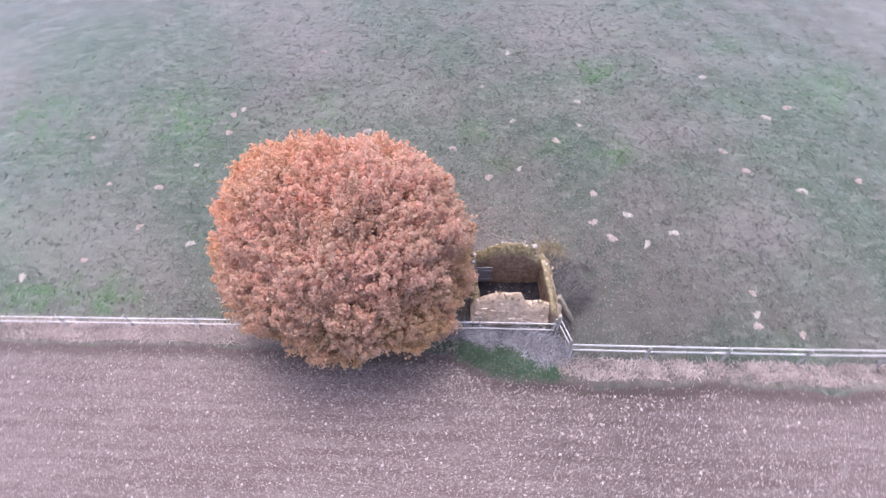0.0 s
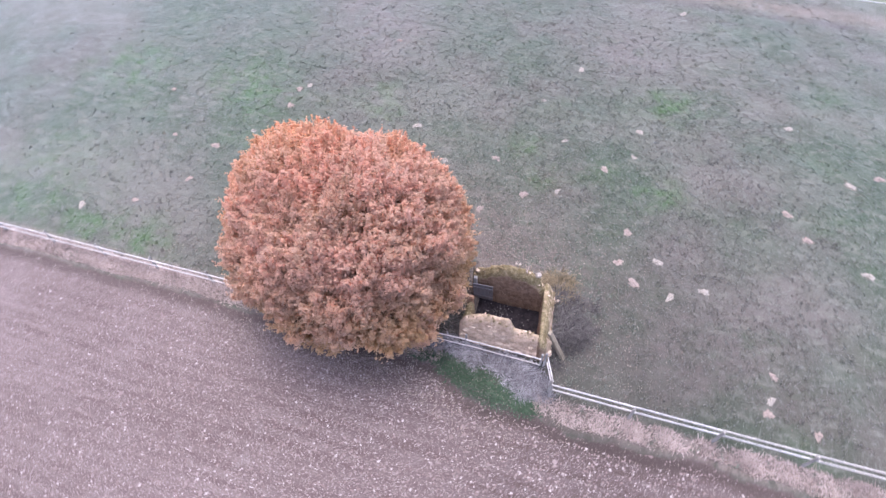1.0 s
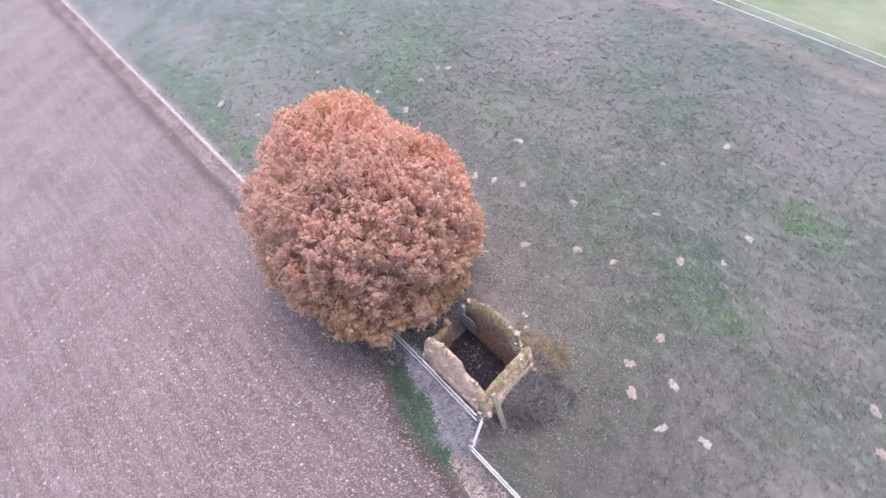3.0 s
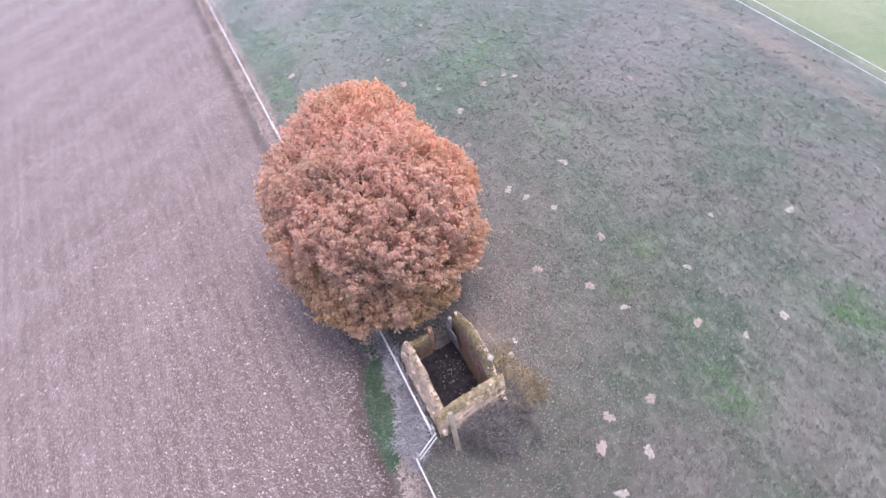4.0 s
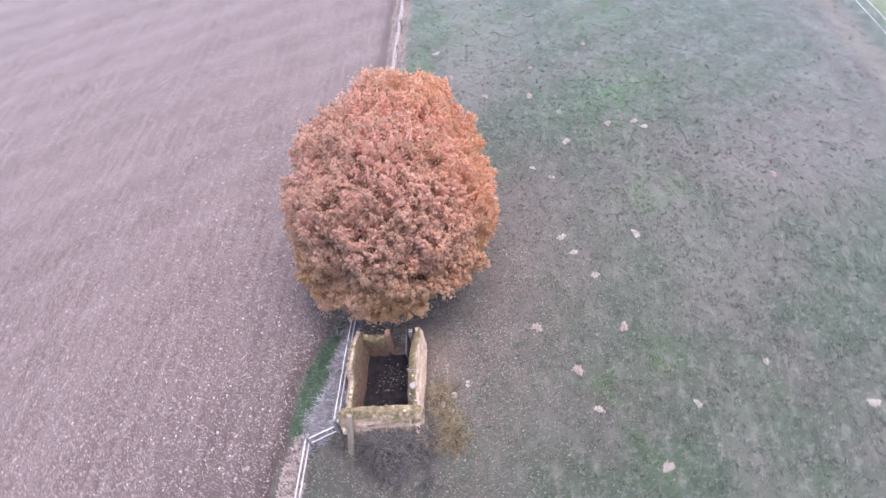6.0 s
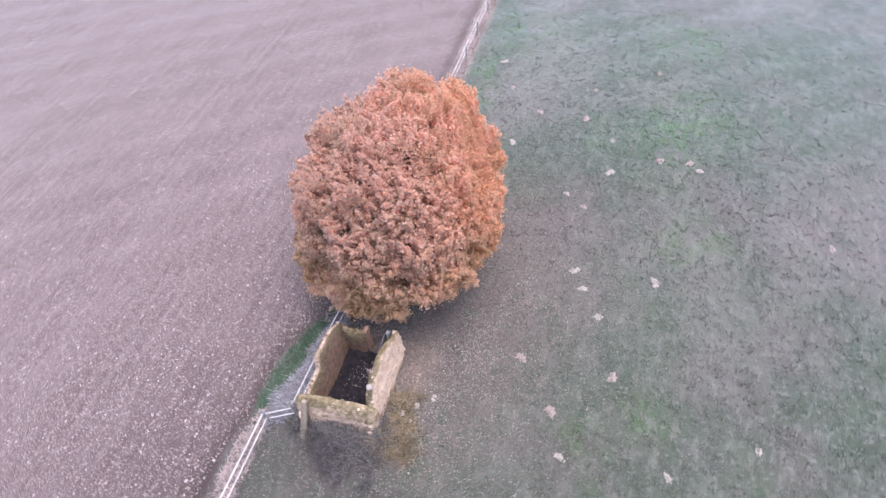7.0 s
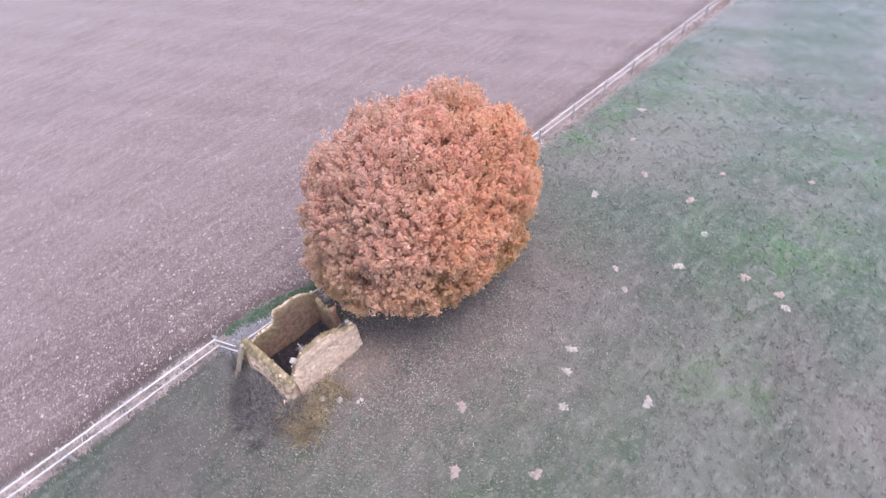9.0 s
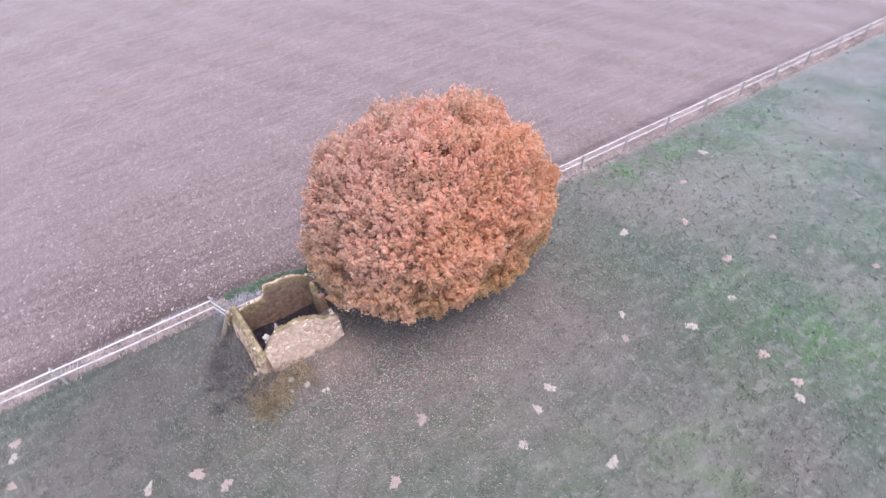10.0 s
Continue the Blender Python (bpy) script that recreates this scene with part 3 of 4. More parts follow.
# name, foot of the outer face from end to end, way in, offsets of outer foot, outer top, inner top, inner foot, height over x or y,
# fall of the outer and of the inner edge below it, moss on outer face, top and inner face
WALLS = [
    ("wall_south", (RX0 - 0.06, 9.12), (3.12, 9.12), (0, 1), (0.0, 0.19, 0.44, 0.52), s_top, (0.3, 0.02), (0.12, 0.38, 0.7)),
    ("wall_north", (-0.2, 11.66), (2.86, 11.66), (0, -1), (-0.03, 0.09, 0.36, 0.56), n_top, (0.05, 0.3), (0.02, 0.85, 0.62)),
    ("wall_east", (3.16, 9.14), (2.9, 11.74), (-1, 0), (-0.08, 0.13, 0.47, 0.52), e_top, (0.3, 0.0), (0.55, 0.7, 0.4)),
    ("wall_west", (RX0 - 0.02, 9.4), (RX0 - 0.02, 10.32), (1, 0), (0.0, 0.03, 0.3, 0.36), w_top, (0.04, 0.04), (0.5, 0.8, 0.8)),
]
STONES = [stone_mesh("stone", 30 + k, STONE) for k in range(14)]
CAPS = [stone_mesh("cap_stone", 60 + k, MOSS) for k in range(6)]
stone_rng = random.Random(21)


def add_stone(wall, p, turn, size, mossy=False):
    ob = new("stone", stone_rng.choice(CAPS if mossy else STONES))
    ob.parent = wall
    ob.matrix_basis = Matrix.Translation(p) @ Matrix.Rotation(turn, 4, "Z") @ Matrix.Rotation(stone_rng.uniform(-0.1, 0.1), 4, "Y") @ Matrix.Diagonal((*size, 1))


for name, start, stop, inward, offs, top, falls, moss in WALLS:
    o, e = Vector((*start, 0)), Vector((*stop, 0))
    inw = Vector((*inward, 0))
    length = (e - o).length
    along = (e - o).normalized()
    nl = int(length / 0.045)
    face_n, top_n = 30, 10
    V, soft_, inner_ = [], [], []
    for i in range(nl + 1):
        s_ = length * i / nl
        p = o + along * s_
        h = top(p.x if inward[0] == 0 else p.y)
        d = min(s_, length - s_)
        blunt = max(0.0, 1 - d / 0.22) ** 2
        h -= 0.12 * blunt
        o0, o1, i1, i0 = offs
        mid_ = (o1 + i1) / 2
        prof = [(o0 + (o1 - o0) * k / face_n, (h - falls[0]) * k / face_n) for k in range(face_n)]
        prof += [(o1 + (i1 - o1) * k / top_n, h - falls[0] + (falls[0] - falls[1]) * k / top_n + 0.1 * math.sin(math.pi * k / top_n)) for k in range(top_n)]
        prof += [(i1 + (i0 - i1) * k / face_n, (h - falls[1]) * (1 - k / face_n)) for k in range(face_n + 1)]
        prof = np.array(prof)
        for _ in range(5):
            prof[1:-1] = (prof[:-2] + 2 * prof[1:-1] + prof[2:]) / 4
        prof[:, 0] = mid_ + (prof[:, 0] - mid_) * (1 - 0.35 * blunt)
        for k, (a_, z_) in enumerate(prof):
            q = p + inw * float(a_)
            q.z = float(z_)
            lump = (0.05 * noise.noise(q * 2.6) + 0.04 * noise.noise(q * 6.0) + 0.02 * noise.noise(q * 15.0)) * (1.0 if k < face_n + top_n else 0.45)
            on_top = min(1.0, max(0.0, 1.6 - abs(k - face_n - top_n / 2) / (top_n * 0.55)))
            push = inw * (-1 if k < face_n + top_n / 2 else 1) * (1 - on_top) + Vector((0, 0, on_top))
            V.append(tuple(q + push * lump))
            side = moss[0] if k < face_n + top_n / 2 else moss[2]
            # moss hangs down from the top over the face
            reach_ = max(0.0, 1 - (h - z_) / 0.75)
            soft_.append(moss[1] * on_top + (1 - on_top) * side * (0.25 + 0.9 * reach_))
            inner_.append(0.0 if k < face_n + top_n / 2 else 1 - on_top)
    m_ = 2 * face_n + top_n + 1
    F = [(i * m_ + k, i * m_ + k + 1, (i + 1) * m_ + k + 1, (i + 1) * m_ + k) for i in range(nl) for k in range(m_ - 1)]
    half = m_ // 2
    for i, flip in ((0, 1), (nl, -1)):
        for k in range(half):
            F.append(tuple((i * m_ + k, i * m_ + m_ - 1 - k, i * m_ + m_ - 2 - k, i * m_ + k + 1)[::flip]) if k + 1 != m_ - 2 - k else (i * m_ + k, i * m_ + m_ - 1 - k, i * m_ + k + 1, i * m_ + k + 1))
    bm = bmesh.new()
    vs = [bm.verts.new(p) for p in V]
    for f in F:
        if len(set(f)) == 4:
            bm.faces.new([vs[i] for i in f])
        else:
            bm.faces.new([vs[i] for i in dict.fromkeys(f)])
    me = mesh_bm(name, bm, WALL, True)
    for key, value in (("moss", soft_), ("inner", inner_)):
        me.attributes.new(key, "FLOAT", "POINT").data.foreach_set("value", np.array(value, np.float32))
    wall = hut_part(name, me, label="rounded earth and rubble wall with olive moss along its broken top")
    turn = math.atan2(along.y, along.x)
    # stones bedded in the outer face, thickest on the clean one
    dense = {"wall_north": 1.0, "wall_east": 0.16, "wall_south": 0.16, "wall_west": 0.1}[name]
    z = 0.42
    while z < 2.3:
        ch = stone_rng.uniform(0.09, 0.15)
        s_ = stone_rng.uniform(0.0, 0.12)
        while s_ < length - 0.06:
            w = stone_rng.uniform(0.13, 0.3)
            p = o + along * (s_ + w / 2)
            h = top(p.x if inward[0] == 0 else p.y) - 0.2 * max(0.0, 1 - min(s_, length - s_) / 0.22) ** 2
            if z + ch < h - falls[0] - 0.08 and stone_rng.random() < dense:
                p += inw * (0.066 + offs[0] + (offs[1] - offs[0]) * (z + ch / 2) / h + stone_rng.uniform(-0.012, 0.012))
                p.z = z + ch / 2
                add_stone(wall, p, turn + stone_rng.uniform(-0.06, 0.06), (w * 0.9, 0.15, ch * 0.86), name in ("wall_east", "wall_west"))
            s_ += w
        z += ch
    # small stones bedded along the top
    for _ in range(int(length * 9)):
        s_, across = stone_rng.uniform(0.2, length - 0.2), stone_rng.uniform(0.1, 0.9)
        p = o + along * s_ + inw * (offs[1] + (offs[2] - offs[1]) * across)
        h = top(p.x if inward[0] == 0 else p.y)
        p.z = h - falls[0] + (falls[0] - falls[1]) * across + 0.07 * math.sin(math.pi * across) + 0.01
        w = stone_rng.uniform(0.035, 0.085)
        add_stone(wall, p, stone_rng.uniform(0, 3), (w * 1.3, w, w * 0.6), stone_rng.random() < 0.95)

# jamb with a brick-red upright, the standing door and its post
red = simple("reddish_jamb_stone", (0.3, 0.19, 0.13), (0.43, 0.28, 0.2), 7, bump=0.6, distance=0.015)
hut_part("door_jamb", mesh_bm("door_jamb", box_bm(0.26, 0.2, 1.4, 0.05, 3, 0.025, 3), red), pose(RX0 + 0.08, 10.4, 0.86), "reddish upright jamb stone")
hut_part("door_post", mesh_bm("door_post", box_bm(0.13, 0.13, 1.3, 0.015, 3, 0.006, 4), POST), pose(RX0 + 0.05, 11.2, 0.95), "short grey timber post")
door = new("door")
door.parent = hut
door.matrix_basis = HUT_INV @ pose(0.27, 11.1, 0.82, 4, 0, 2)
tagged(door, "grey weathered plank half-door standing open")
plank_mesh = mesh_bm("plank", box_bm(0.145, 0.03, 1.14, 0.005, 3, 0.003, 8), PLANK)
for k in range(5):
    part("plank", plank_mesh, door, pose(-0.3 + 0.15 * k, 0, 0.012 * (k % 2)))
ledge_mesh = mesh_bm("ledge", box_bm(0.74, 0.028, 0.1, 0.005, 2, 0.002, 9), PLANK)
for z in (-0.32, 0.32):
    part("ledge", ledge_mesh, door, pose(0, -0.031, z))

# dark floor with fallen stones
fx, fy = np.meshgrid(np.linspace(RX0 + 0.1, RX1 - 0.3, 26), np.linspace(RY0 + 0.3, RY1 - 0.3, 24))
fz = 0.24 + 0.04 * np.sin(fx * 3 + 1) * np.sin(fy * 4) + rng.normal(0, 0.012, fx.shape)
fi = np.arange(fx.size).reshape(fx.shape)
fq = np.stack([fi[:-1, :-1], fi[:-1, 1:], fi[1:, 1:], fi[1:, :-1]], -1).reshape(-1, 4)
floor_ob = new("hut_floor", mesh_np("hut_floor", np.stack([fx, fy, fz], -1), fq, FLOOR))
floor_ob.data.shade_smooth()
tagged(floor_ob, "near-black earth floor inside the ruin", "floor", kind="structure")
n = 110
px = np.concatenate([rng.normal(1.05, 0.36, n), rng.uniform(0.3, 2.3, 25)])
py = np.concatenate([rng.normal(10.55, 0.3, n), rng.uniform(9.7, 11.2, 25)])
ok = (px > 0.2) & (px < 2.4) & (py > 9.65) & (py < 11.25)
px, py = px[ok], py[ok]
v, f = rocks_np(np.stack([px, py, np.full(len(px), 0.28)], -1), rng.gamma(2.0, 0.01, len(px)) + 0.022, 3)
stuff("fallen_rubble", v, f, RUBBLE, "scattered small rubble on the dark hut floor", "rubble")

# the pale block on the north wall and loose stones by the ruin
block = tagged(new("pale_block", stone_mesh("pale_block", 91, WHITE_STONE)), "pale rounded stone block lying on the wall top", "stone")
block.matrix_basis = pose(2.18, 11.5, 2.17, 8, 5, 30) @ Matrix.Diagonal((0.2, 0.18, 0.17, 1))
LOOSE = [stone_mesh("loose_stone", 95 + k, WHITE_STONE) for k in range(4)]
for k, (x, y, d) in enumerate(((1.67, 12.66, 0.2), (1.27, 13.08, 0.13), (1.13, 13.09, 0.12), (2.07, 12.27, 0.2), (-1.74, 11.05, 0.16), (2.2, 12.6, 0.14))):
    ob = tagged(new("loose_stone", LOOSE[k % 4]), "small pale stone fallen beside the ruin", "stone", "loose stones by the ruin")
    ob.matrix_basis = pose(x, y, float(ground_z(x, y)) + d * 0.25, 5 * k, 3, 50 * k) @ Matrix.Diagonal((d, d * 0.8, d * 0.7, 1))

COPING = [stone_mesh("coping_stone", 110 + k, STONE) for k in range(2)]
for k, (x, y, d) in enumerate(((-0.02, 11.44, 0.17), (0.12, 11.5, 0.12))):
    ob = tagged(new("coping_stone", COPING[k]), "buff loose stone resting on the broken wall", "stone", "loose stones on the broken wall")
    ob.matrix_basis = pose(x, y + 0.02, n_top(x) - 0.13, 4 * k, 6, 70 * k) @ Matrix.Diagonal((d, d * 0.85, d * 0.7, 1))
tuft_at = np.array([(1.75, 11.45, n_top(1.75) - 0.1)] * 22) + rng.normal(0, 0.03, (22, 3)) * np.array([1, 1, 0.1])
tv, tf = blades_np(tuft_at, rng.uniform(0.12, 0.34, 22), np.full(22, 0.014), 77, 0.5)
tagged(new("grass_tuft", mesh_np("grass_tuft", tv, tf, STRAW)), "pale dry grass tuft growing on the wall top", "grass", kind="stuff")

# the leaning timber at the east wall
prop = new("leaning_timber", mesh_bm("leaning_timber", box_bm(1.72, 0.17, 0.12, 0.012, 6, 0.006, 12), TIMBER))
lo, hi = Vector((3.66, 9.46, 0.25)), Vector((2.97, 9.6, 1.82))
prop.matrix_basis = Matrix.Translation((lo + hi) / 2) @ (hi - lo).to_track_quat("X", "Z").to_matrix().to_4x4()
tagged(prop, "squared old timber leaning on the ruin's wall", "timber")


# ---- fences ----
def fence(name, label, points, top, low, thick=0.066, near=0.0):
    """Posts at points, with two half-round rails from post to post."""
    f = new(name)
    f.location = (*points[0], 0)
    inv = Matrix.Translation((-points[0][0], -points[0][1], 0))
    tagged(f, label, "fence")
    r = random.Random(len(points))
    post = mesh_bm("post", box_bm(0.08, 0.07, top + 0.35, 0.015, 2, 0.006, 2), POST)
    for x, y in points:
        z = float(ground_z(x, y))
        part("post", post, f, inv @ pose(x, y, z + (top + 0.12) / 2 - 0.15, r.uniform(-2, 2), r.uniform(-2, 2), r.uniform(-8, 8)))
    for (x0, y0), (x1, y1) in zip(points, points[1:]):
        length = math.hypot(x1 - x0, y1 - y0)
        me = mesh_bm("rail", box_bm(length - 0.01, 0.034, thick, 0.009, 5, 0.004, int(length * 100)), RAIL)
        side = Vector((y1 - y0, x0 - x1, 0)).normalized() * 0.075
        for h in (top, low):
            lift = near if h == top else 0.0
            za, zb = (float(ground_z(*p)) * 0.4 + h + lift * math.exp(-((p[0] - 1.5) / 3) ** 2) + r.uniform(-0.02, 0.02) for p in ((x0, y0), (x1, y1)))
            mid = Vector(((x0 + x1) / 2, (y0 + y1) / 2, (za + zb) / 2)) - side
            ahead = Vector((x1 - x0, y1 - y0, zb - za))
            part("rail", me, f, inv @ Matrix.Translation(mid) @ ahead.to_track_quat("X", "Z").to_matrix().to_4x4() @ Matrix.Rotation(r.uniform(-0.15, 0.15), 4, "X"))
    return f


fence("post_and_rail_fence", "frosted grey two-rail timber fence along the field edge",
      [(3.42 + 2.68 * k, 8.06 + 0.004 * k) for k in range(14)], 1.0, 0.58)
fence("short_return_fence", "short frosted two-rail fence joining the ruin's corner", [(3.02, 8.98), (3.36, 8.2)], 1.0, 0.62, 0.05)
fence("long_post_and_rail_fence", "frosted grey two-rail timber fence running past the oak",
      [(2.9 - 2.7 * k, 9.0 + 0.12 * min(1, k / 3) - 0.012 * k) for k in range(19)], 0.78, 0.4, 0.044, 0.1)

# white tape fence far across the pasture
tape_fence = new("tape_fence")
tape_fence.location = (-46, 35.4, 0)
tagged(tape_fence, "white two-strand tape fence beyond the pasture", "fence")
stake = mesh_bm("stake", box_bm(0.02, 0.02, 1.15, 0.003), BARK)
tape_mesh = mesh_bm("tape", box_bm(6.0, 0.02, 0.045, 0.004), TAPE)
for k in range(16):
    x0, x1 = 6.0 * k, 6.0 * k + 6.0
    y0, y1 = (tape_line(x - 46) - 35.4 for x in (x0, x1))
    part("stake", stake, tape_fence, pose(x0, y0, 0.5))
    for h in (0.55, 1.0):
        part("tape", tape_mesh, tape_fence, pose(x0 + 3, (y0 + y1) / 2 - 0.03, h, 0, 0, math.degrees(math.atan2(y1 - y0, 6.0))) @ Matrix.Diagonal((math.hypot(6, y1 - y0) / 6, 1, 1, 1)))

# ---- cow pats ----


def heap_mesh(name, seed, material):
    """A spread, lumpy clump with a ragged outline."""
    r = random.Random(seed)
    rings, seg = 9, 34
    ph = [r.uniform(0, 6.3) for _ in range(4)]
    verts, faces = [(0, 0, 0.13)], []
    for i in range(1, rings + 1):
        for j in range(seg):
            a = 2 * math.pi * j / seg
            reach = 0.4 * (1 + 0.2 * math.sin(2 * a + ph[0]) + 0.14 * math.sin(3 * a + ph[1]) + 0.15 * math.sin(6 * a + ph[2]) + r.uniform(-0.3, 0.3) * (i / rings) ** 2)
            q = i / rings
            d = reach * q * r.uniform(0.94, 1.06)
            z = 0.13 * (1 - q) ** 0.7 + 0.075 * noise.noise(Vector((d * math.cos(a) * 9 + seed, d * math.sin(a) * 9, 0))) * (1.3 - q) - (0.05 if i == rings else 0)
            verts.append((d * math.cos(a), d * math.sin(a) * 0.8, z))
    for j in range(seg):
        faces.append((0, 1 + j, 1 + (j + 1) % seg, 1 + (j + 1) % seg))
    quads_ = []
    for i in range(rings - 1):
        for j in range(seg):
            k, w = 1 + i * seg, (j + 1) % seg
            quads_.append((k + j, k + seg + j, k + seg + w, k + w))
    bm = bmesh.new()
    vs = [bm.verts.new(p) for p in verts]
    for f in quads_:
        bm.faces.new([vs[i] for i in f])
    for f in faces:
        bm.faces.new([vs[i] for i in f[:3]])
    return mesh_bm(name, bm, material)


HEAPS_PALE = [heap_mesh("cow_pat", 40 + k, DUNG_WHITE) for k in range(5)]
HEAPS_DULL = [heap_mesh("cow_pat", 50 + k, DUNG) for k in range(4)]
PALE = [(0.3, 23.2), (1.8, 20.6), (5.1, 22.0), (5.0, 20.3), (2.0, 17.4), (14.0, 20.8), (14.2, 16.1), (11.7, 23.9), (6.5, 14.7), (7.1, 13.2), (8.3, 13.8),
        (-5.4, 19.9), (-13.4, 17.6), (-12.3, 13.0), (-19.0, 11.2), (-5.3, 16.9), (-4.5, 17.3), (-3.4, 18.0), (6.5, 32.3), (-9.4, 16.0), (-11.2, 17.7),
        (1.7, 26.1), (-12.1, 21.5), (10.6, 10.0)]
DULL = [(3.8, 19.2), (-1.1, 18.7), (0.6, 16.9), (12.1, 17.3), (5.7, 13.5), (5.0, 14.3), (5.2, 15.9), (-12.4, 19.8), (-16.7, 12.1), (-14.8, 16.2),
        (-19.4, 19.5), (10.5, 9.5), (12.0, 9.2), (15.2, 21.5), (16.8, 16.7), (-1.1, 15.6), (11.4, 18.5), (-8.7, 26.4), (-8.8, 16.8), (-12.5, 21.1),
        (10.7, 10.9), (-14.9, 13.9), (-17.3, 16.4)]
heap_rng = random.Random(3)
for spots, meshes, label in ((PALE, HEAPS_PALE, "whitish frosted cow pat on the pasture"), (DULL, HEAPS_DULL, "dull pinkish-buff old cow pat on the pasture")):
    for k, (x, y) in enumerate(spots):
        ob = tagged(new("cow_pat", meshes[k % len(meshes)]), label, "dung", "cow pats on the pasture")
        d = heap_rng.uniform(0.34, 0.56)
        ob.matrix_basis = pose(x, y, float(ground_z(x, y)) + 0.005, 0, 0, heap_rng.uniform(0, 360)) @ Matrix.Diagonal((d, d, d * 0.8, 1))


# ---- ground cover ----
def scatter(n, x0, x1, y0, y1, seed):
    r = np.random.default_rng(seed)
    return r.uniform(x0, x1, n), r.uniform(y0, y1, n), r


def outside_hut(x, y, gap=0.0):
    return ~((x > RX0 - gap) & (x < RX1 + gap) & (y > RY0 - gap) & (y < RY1 + gap))


x, y, r = scatter(105000, -38, 22, 7.0, 36, 1)
near = (np.exp(-(np.hypot(x, y - 13) / 15) ** 2) * 0.9) * (1 - 0.7 * litter_at(x, y))
ok = r.random(len(x)) < near
x, y = x[ok], y[ok]
# each tussock: a handful of blades round its middle
per, wide = 6, r.uniform(0.03, 0.085, len(x))
tall = r.uniform(0.035, 0.11, len(x))
x, y, wide, tall = (np.repeat(q, per) for q in (x, y, wide, tall))
x, y = x + r.normal(0, 1, len(x)) * wide, y + r.normal(0, 1, len(y)) * wide
ok = (y > np.where(x < -1, 9.12, soil_edge(x) + 0.25)) & outside_hut(x, y)
x, y, tall = x[ok], y[ok], tall[ok]
v, f = blades_np(on_ground(x, y, -0.01), tall * r.uniform(0.6, 1.1, len(x)), r.uniform(0.016, 0.046, len(x)), 2, 0.7)
turf_ob = stuff("pasture_grass", v, f, GRASS, "short frosted grey-green pasture grass", "grass")
for key, value in (("fresh", fresh_at(x, y)), ("dull", dull_at(x, y))):
    turf_ob.data.attributes.new(key, "FLOAT", "POINT").data.foreach_set("value", np.repeat(value, 5).astype(np.float32))

# fallen leaves round the oak and the ruin
r = np.random.default_rng(4)
n = 44000
x, y = r.normal(-3.2, 4.2, n), r.normal(11.6, 3.2, n)
ok = (y > soil_edge(x) - 1.5) & outside_hut(x, y)
x, y = x[ok], y[ok]
m = len(x)
c = on_ground(x, y, 0.03)
a = r.uniform(0, 2 * np.pi, m)
t = np.stack([np.cos(a), np.sin(a), r.normal(0, 0.35, m)], -1)
b = np.stack([-np.sin(a), np.cos(a), r.normal(0, 0.35, m)], -1)
ln, wd = r.uniform(0.014, 0.036, (m, 1)), r.uniform(0.01, 0.022, (m, 1))
v = np.stack([c - t * ln, c + b * wd, c + t * ln, c - b * wd], 1).reshape(-1, 3)
stuff("fallen_leaves", v, 4 * np.arange(m)[:, None] + np.array([[0, 1, 2, 3]]), LITTER, "dry brown fallen oak leaves on the turf", "leaves")

# flints and clods on the tilled field
x, y, r = scatter(420000, -34, 24, -24, 8.3, 5)
ok = (y < soil_edge(x) - 0.15) & (r.random(len(x)) < np.exp(-(np.hypot(x, y - 2) / 20) ** 2) * 0.5 + 0.14)
x, y = x[ok], y[ok]
large = np.where(r.random(len(x)) < 0.022, r.uniform(0.02, 0.075, len(x)), 0)
v, f = rocks_np(on_ground(x, y, 0.01), np.minimum(r.gamma(1.0, 0.011, len(x)) + 0.018 + large, 0.12), 6, False)
stuff("field_flints", v, f, FLINT, "pale flint chips scattered over the tilled soil", "stones")
x, y, r = scatter(110000, -34, 24, -24, 8.4, 8)
ok = (y < soil_edge(x)) & (r.random(len(x)) < np.exp(-(np.hypot(x, y - 4) / 18) ** 2) + 0.06)
x, y = x[ok], y[ok]
v, f = rocks_np(on_ground(x, y, 0.0), r.gamma(3, 0.011, len(x)) + 0.03, 9, False)
stuff("soil_clods", v, f, CLOD, "crumbly mauve-brown soil clods", "soil")

# dead grass between fence and field
x, y, r = scatter(60000, 3.0, 26, 7.0, 8.3, 10)
wave = 0.5 + 0.5 * np.sin(x * 1.9) * np.sin(x * 0.7 + 1)
lumps = np.sin(x * 3.1 + 2 * np.sin(y * 5)) * np.sin(x * 1.3 + 1) + np.sin(x * 5.3 + y * 4)
ok = (y > soil_edge(x) + 0.22) & (y < 8.05) & (r.random(len(x)) < np.clip(0.3 + 0.3 * lumps + 0.25 * wave, 0.04, 1))
x, y = x[ok], y[ok]
v, f = blades_np(on_ground(x, y, -0.01), r.uniform(0.04, 0.17, len(x)), r.uniform(0.012, 0.034, len(x)), 11, 0.9)
stuff("dead_grass_verge", v, f, STRAW, "pale frosted dead grass along the fence", "grass")
x, y, r = scatter(120000, -42, -0.6, 8.2, 9.6, 12)
ok = (y > soil_edge(x) + 0.1) & (y < 9.2) & (r.random(len(x)) < 0.6 + 0.35 * np.sin(x * 2.3 + 2 * np.sin(y * 6)))
x, y = x[ok], y[ok]
v, f = blades_np(on_ground(x, y, -0.01), r.uniform(0.04, 0.16, len(x)), r.uniform(0.012, 0.034, len(x)), 13, 0.9)
stuff("dead_grass_strip", v, f, STRAW, "pale frosted dead grass beneath the long fence", "grass")


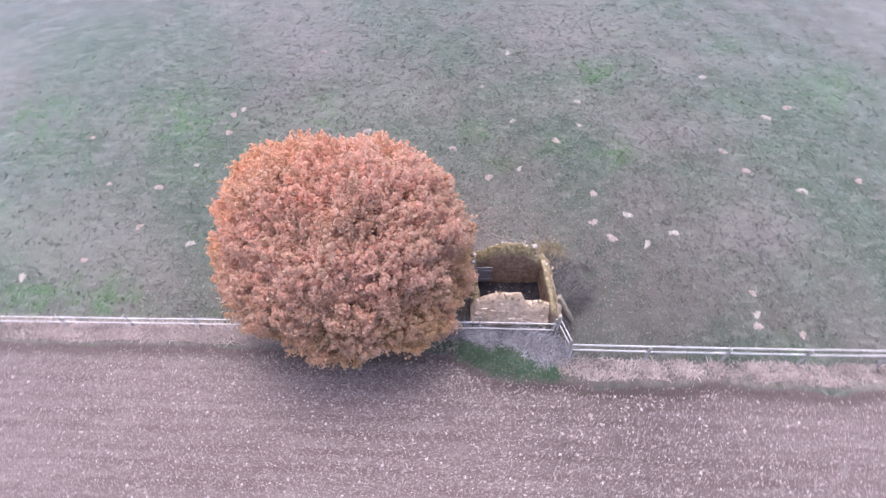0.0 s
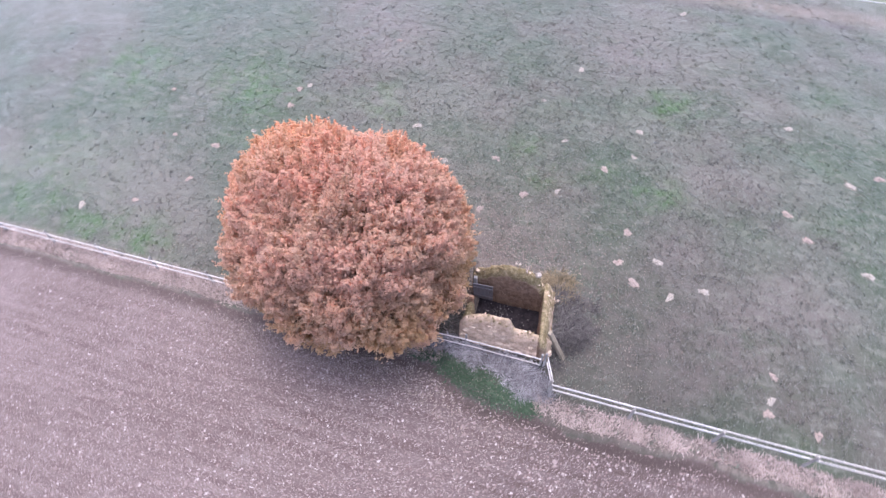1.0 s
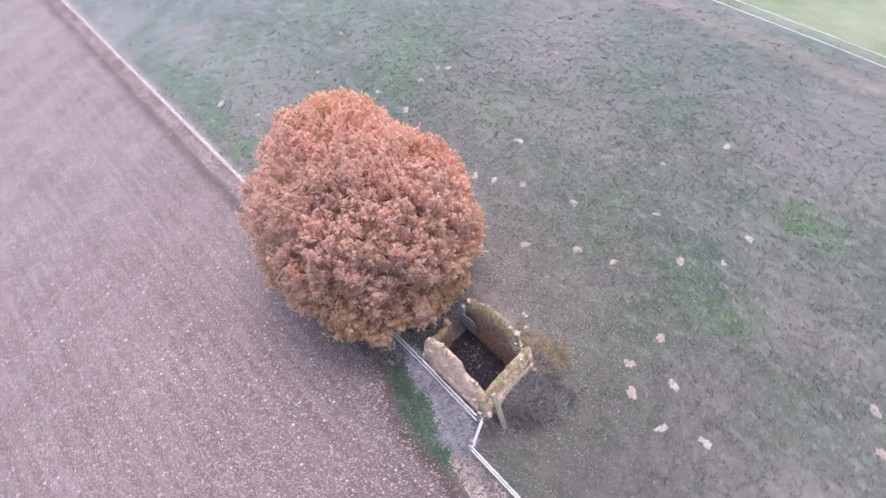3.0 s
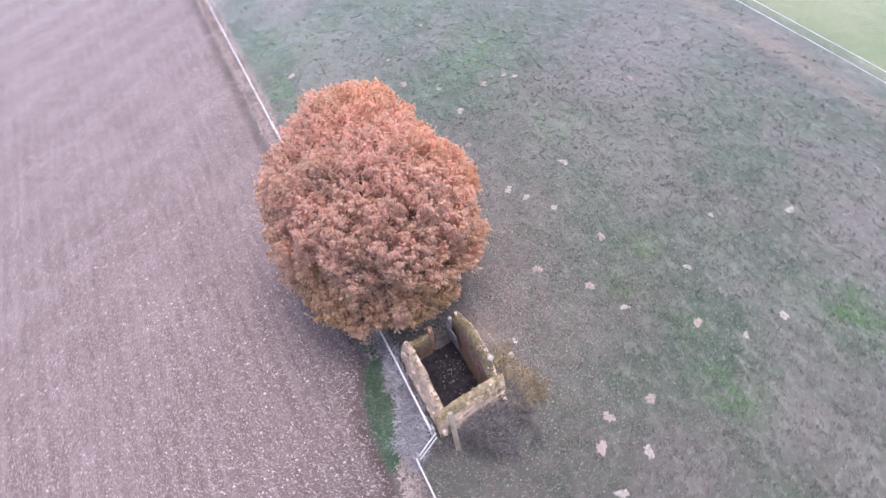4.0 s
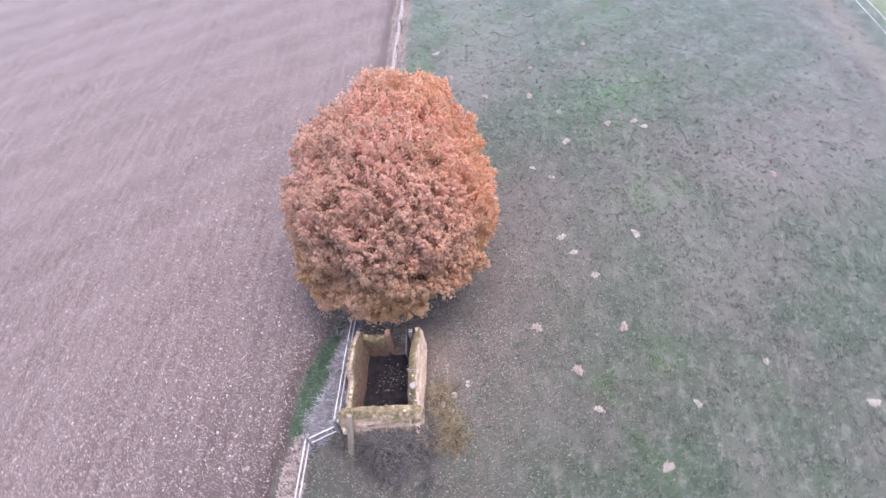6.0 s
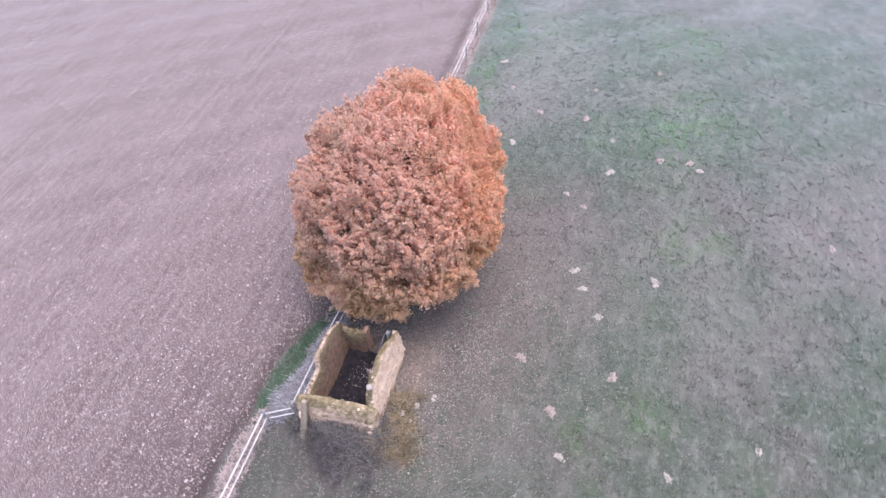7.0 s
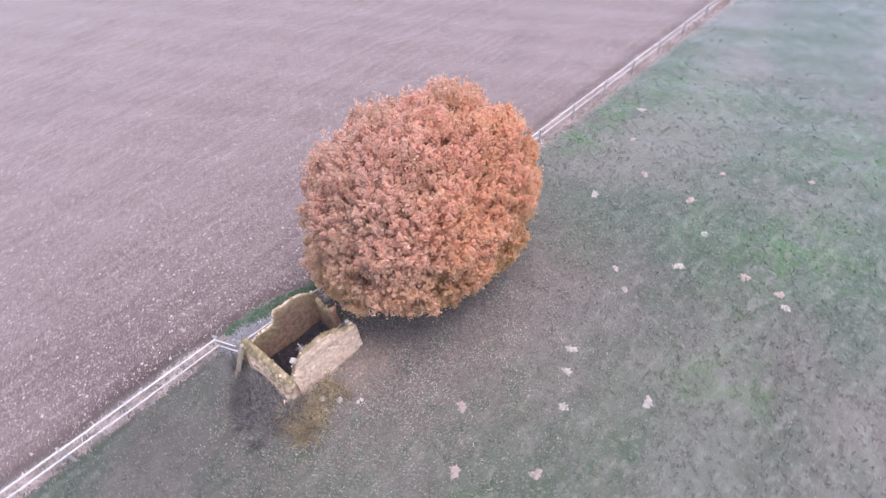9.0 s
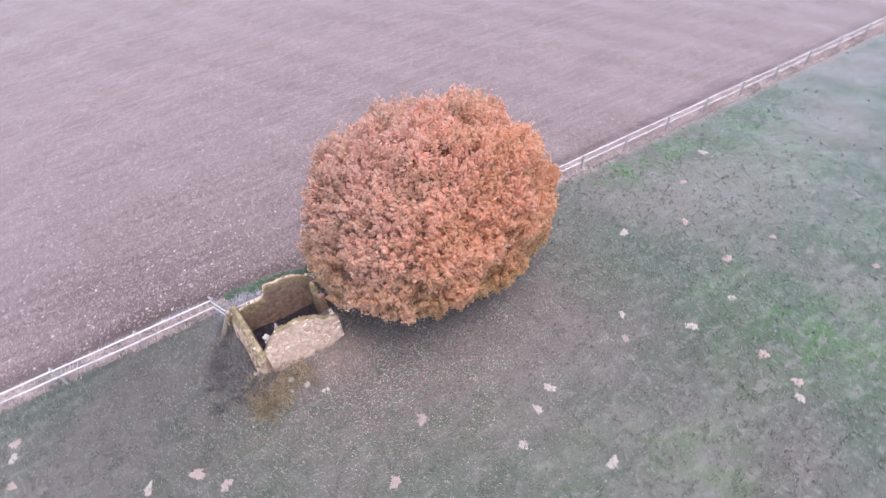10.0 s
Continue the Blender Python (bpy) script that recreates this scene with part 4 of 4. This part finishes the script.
def patch(name, material, label, category, n, spots, height, width, seed, spread=0.6, clumps=0):
    """Weeds in soft-edged blotches: spots are x, y, half-lengths in x and y."""
    r = np.random.default_rng(seed)
    pick = r.integers(0, len(spots), n)
    s = np.array(spots)[pick]
    x, y = s[:, 0] + r.normal(0, 0.5, n) * s[:, 2], s[:, 1] + r.normal(0, 0.5, n) * s[:, 3]
    if clumps:  # stems stand in separate clumps
        cx, cy = x[:clumps * len(spots)], y[:clumps * len(spots)]
        which = r.integers(0, len(cx), n)
        x, y = cx[which] + r.normal(0, 0.075, n), cy[which] + r.normal(0, 0.075, n)
    ok = outside_hut(x, y, 0.02) & (y > soil_edge(x) - 0.1)
    x, y = x[ok], y[ok]
    fall = 1 - 0.5 * r.random(len(x))
    v, f = blades_np(on_ground(x, y, -0.02), r.uniform(*height, len(x)) * fall, r.uniform(*width, len(x)), seed + 1, spread)
    return stuff(name, v, f, material, label, category)


patch("green_grass_strip", GREEN_WEED, "lush green grass at the field's edge by the ruin", "grass", 11000,
      [(0.0, 8.1, 0.9, 0.5), (1.0, 7.95, 0.9, 0.55), (1.9, 7.75, 0.8, 0.5), (2.7, 7.55, 0.5, 0.35), (-1.0, 8.5, 0.8, 0.3)], (0.04, 0.13), (0.014, 0.035), 20, 1.2)
patch("grey_dead_weeds", GREY_WEED, "grey tangled dead weeds along the ruin's wall", "weeds", 26000,
      [(0.4, 8.8, 1.0, 0.3), (1.5, 8.65, 0.9, 0.4), (2.3, 8.5, 0.7, 0.45), (2.9, 8.2, 0.45, 0.4), (-0.8, 8.9, 0.8, 0.3)], (0.05, 0.2), (0.01, 0.022), 22, 1.1, 60)
patch("brown_bramble", BROWN_WEED, "dark brown dead brambles against the ruin", "weeds", 4200,
      [(3.4, 9.9, 0.35, 0.6), (3.5, 10.8, 0.4, 0.9), (3.15, 11.7, 0.4, 0.5), (3.85, 10.4, 0.7, 0.9), (3.9, 11.4, 0.6, 0.7)], (0.12, 0.42), (0.01, 0.022), 24, 1.1, 11)
patch("ochre_weeds", YELLOW_WEED, "ochre dead weeds and grass at the ruin's corner", "weeds", 2600,
      [(2.95, 12.2, 0.45, 0.5), (2.6, 12.6, 0.5, 0.5), (3.3, 12.1, 0.4, 0.5), (3.2, 12.7, 0.4, 0.4), (2.0, 12.3, 0.7, 0.5)], (0.08, 0.4), (0.01, 0.024), 26, 1.1, 16)
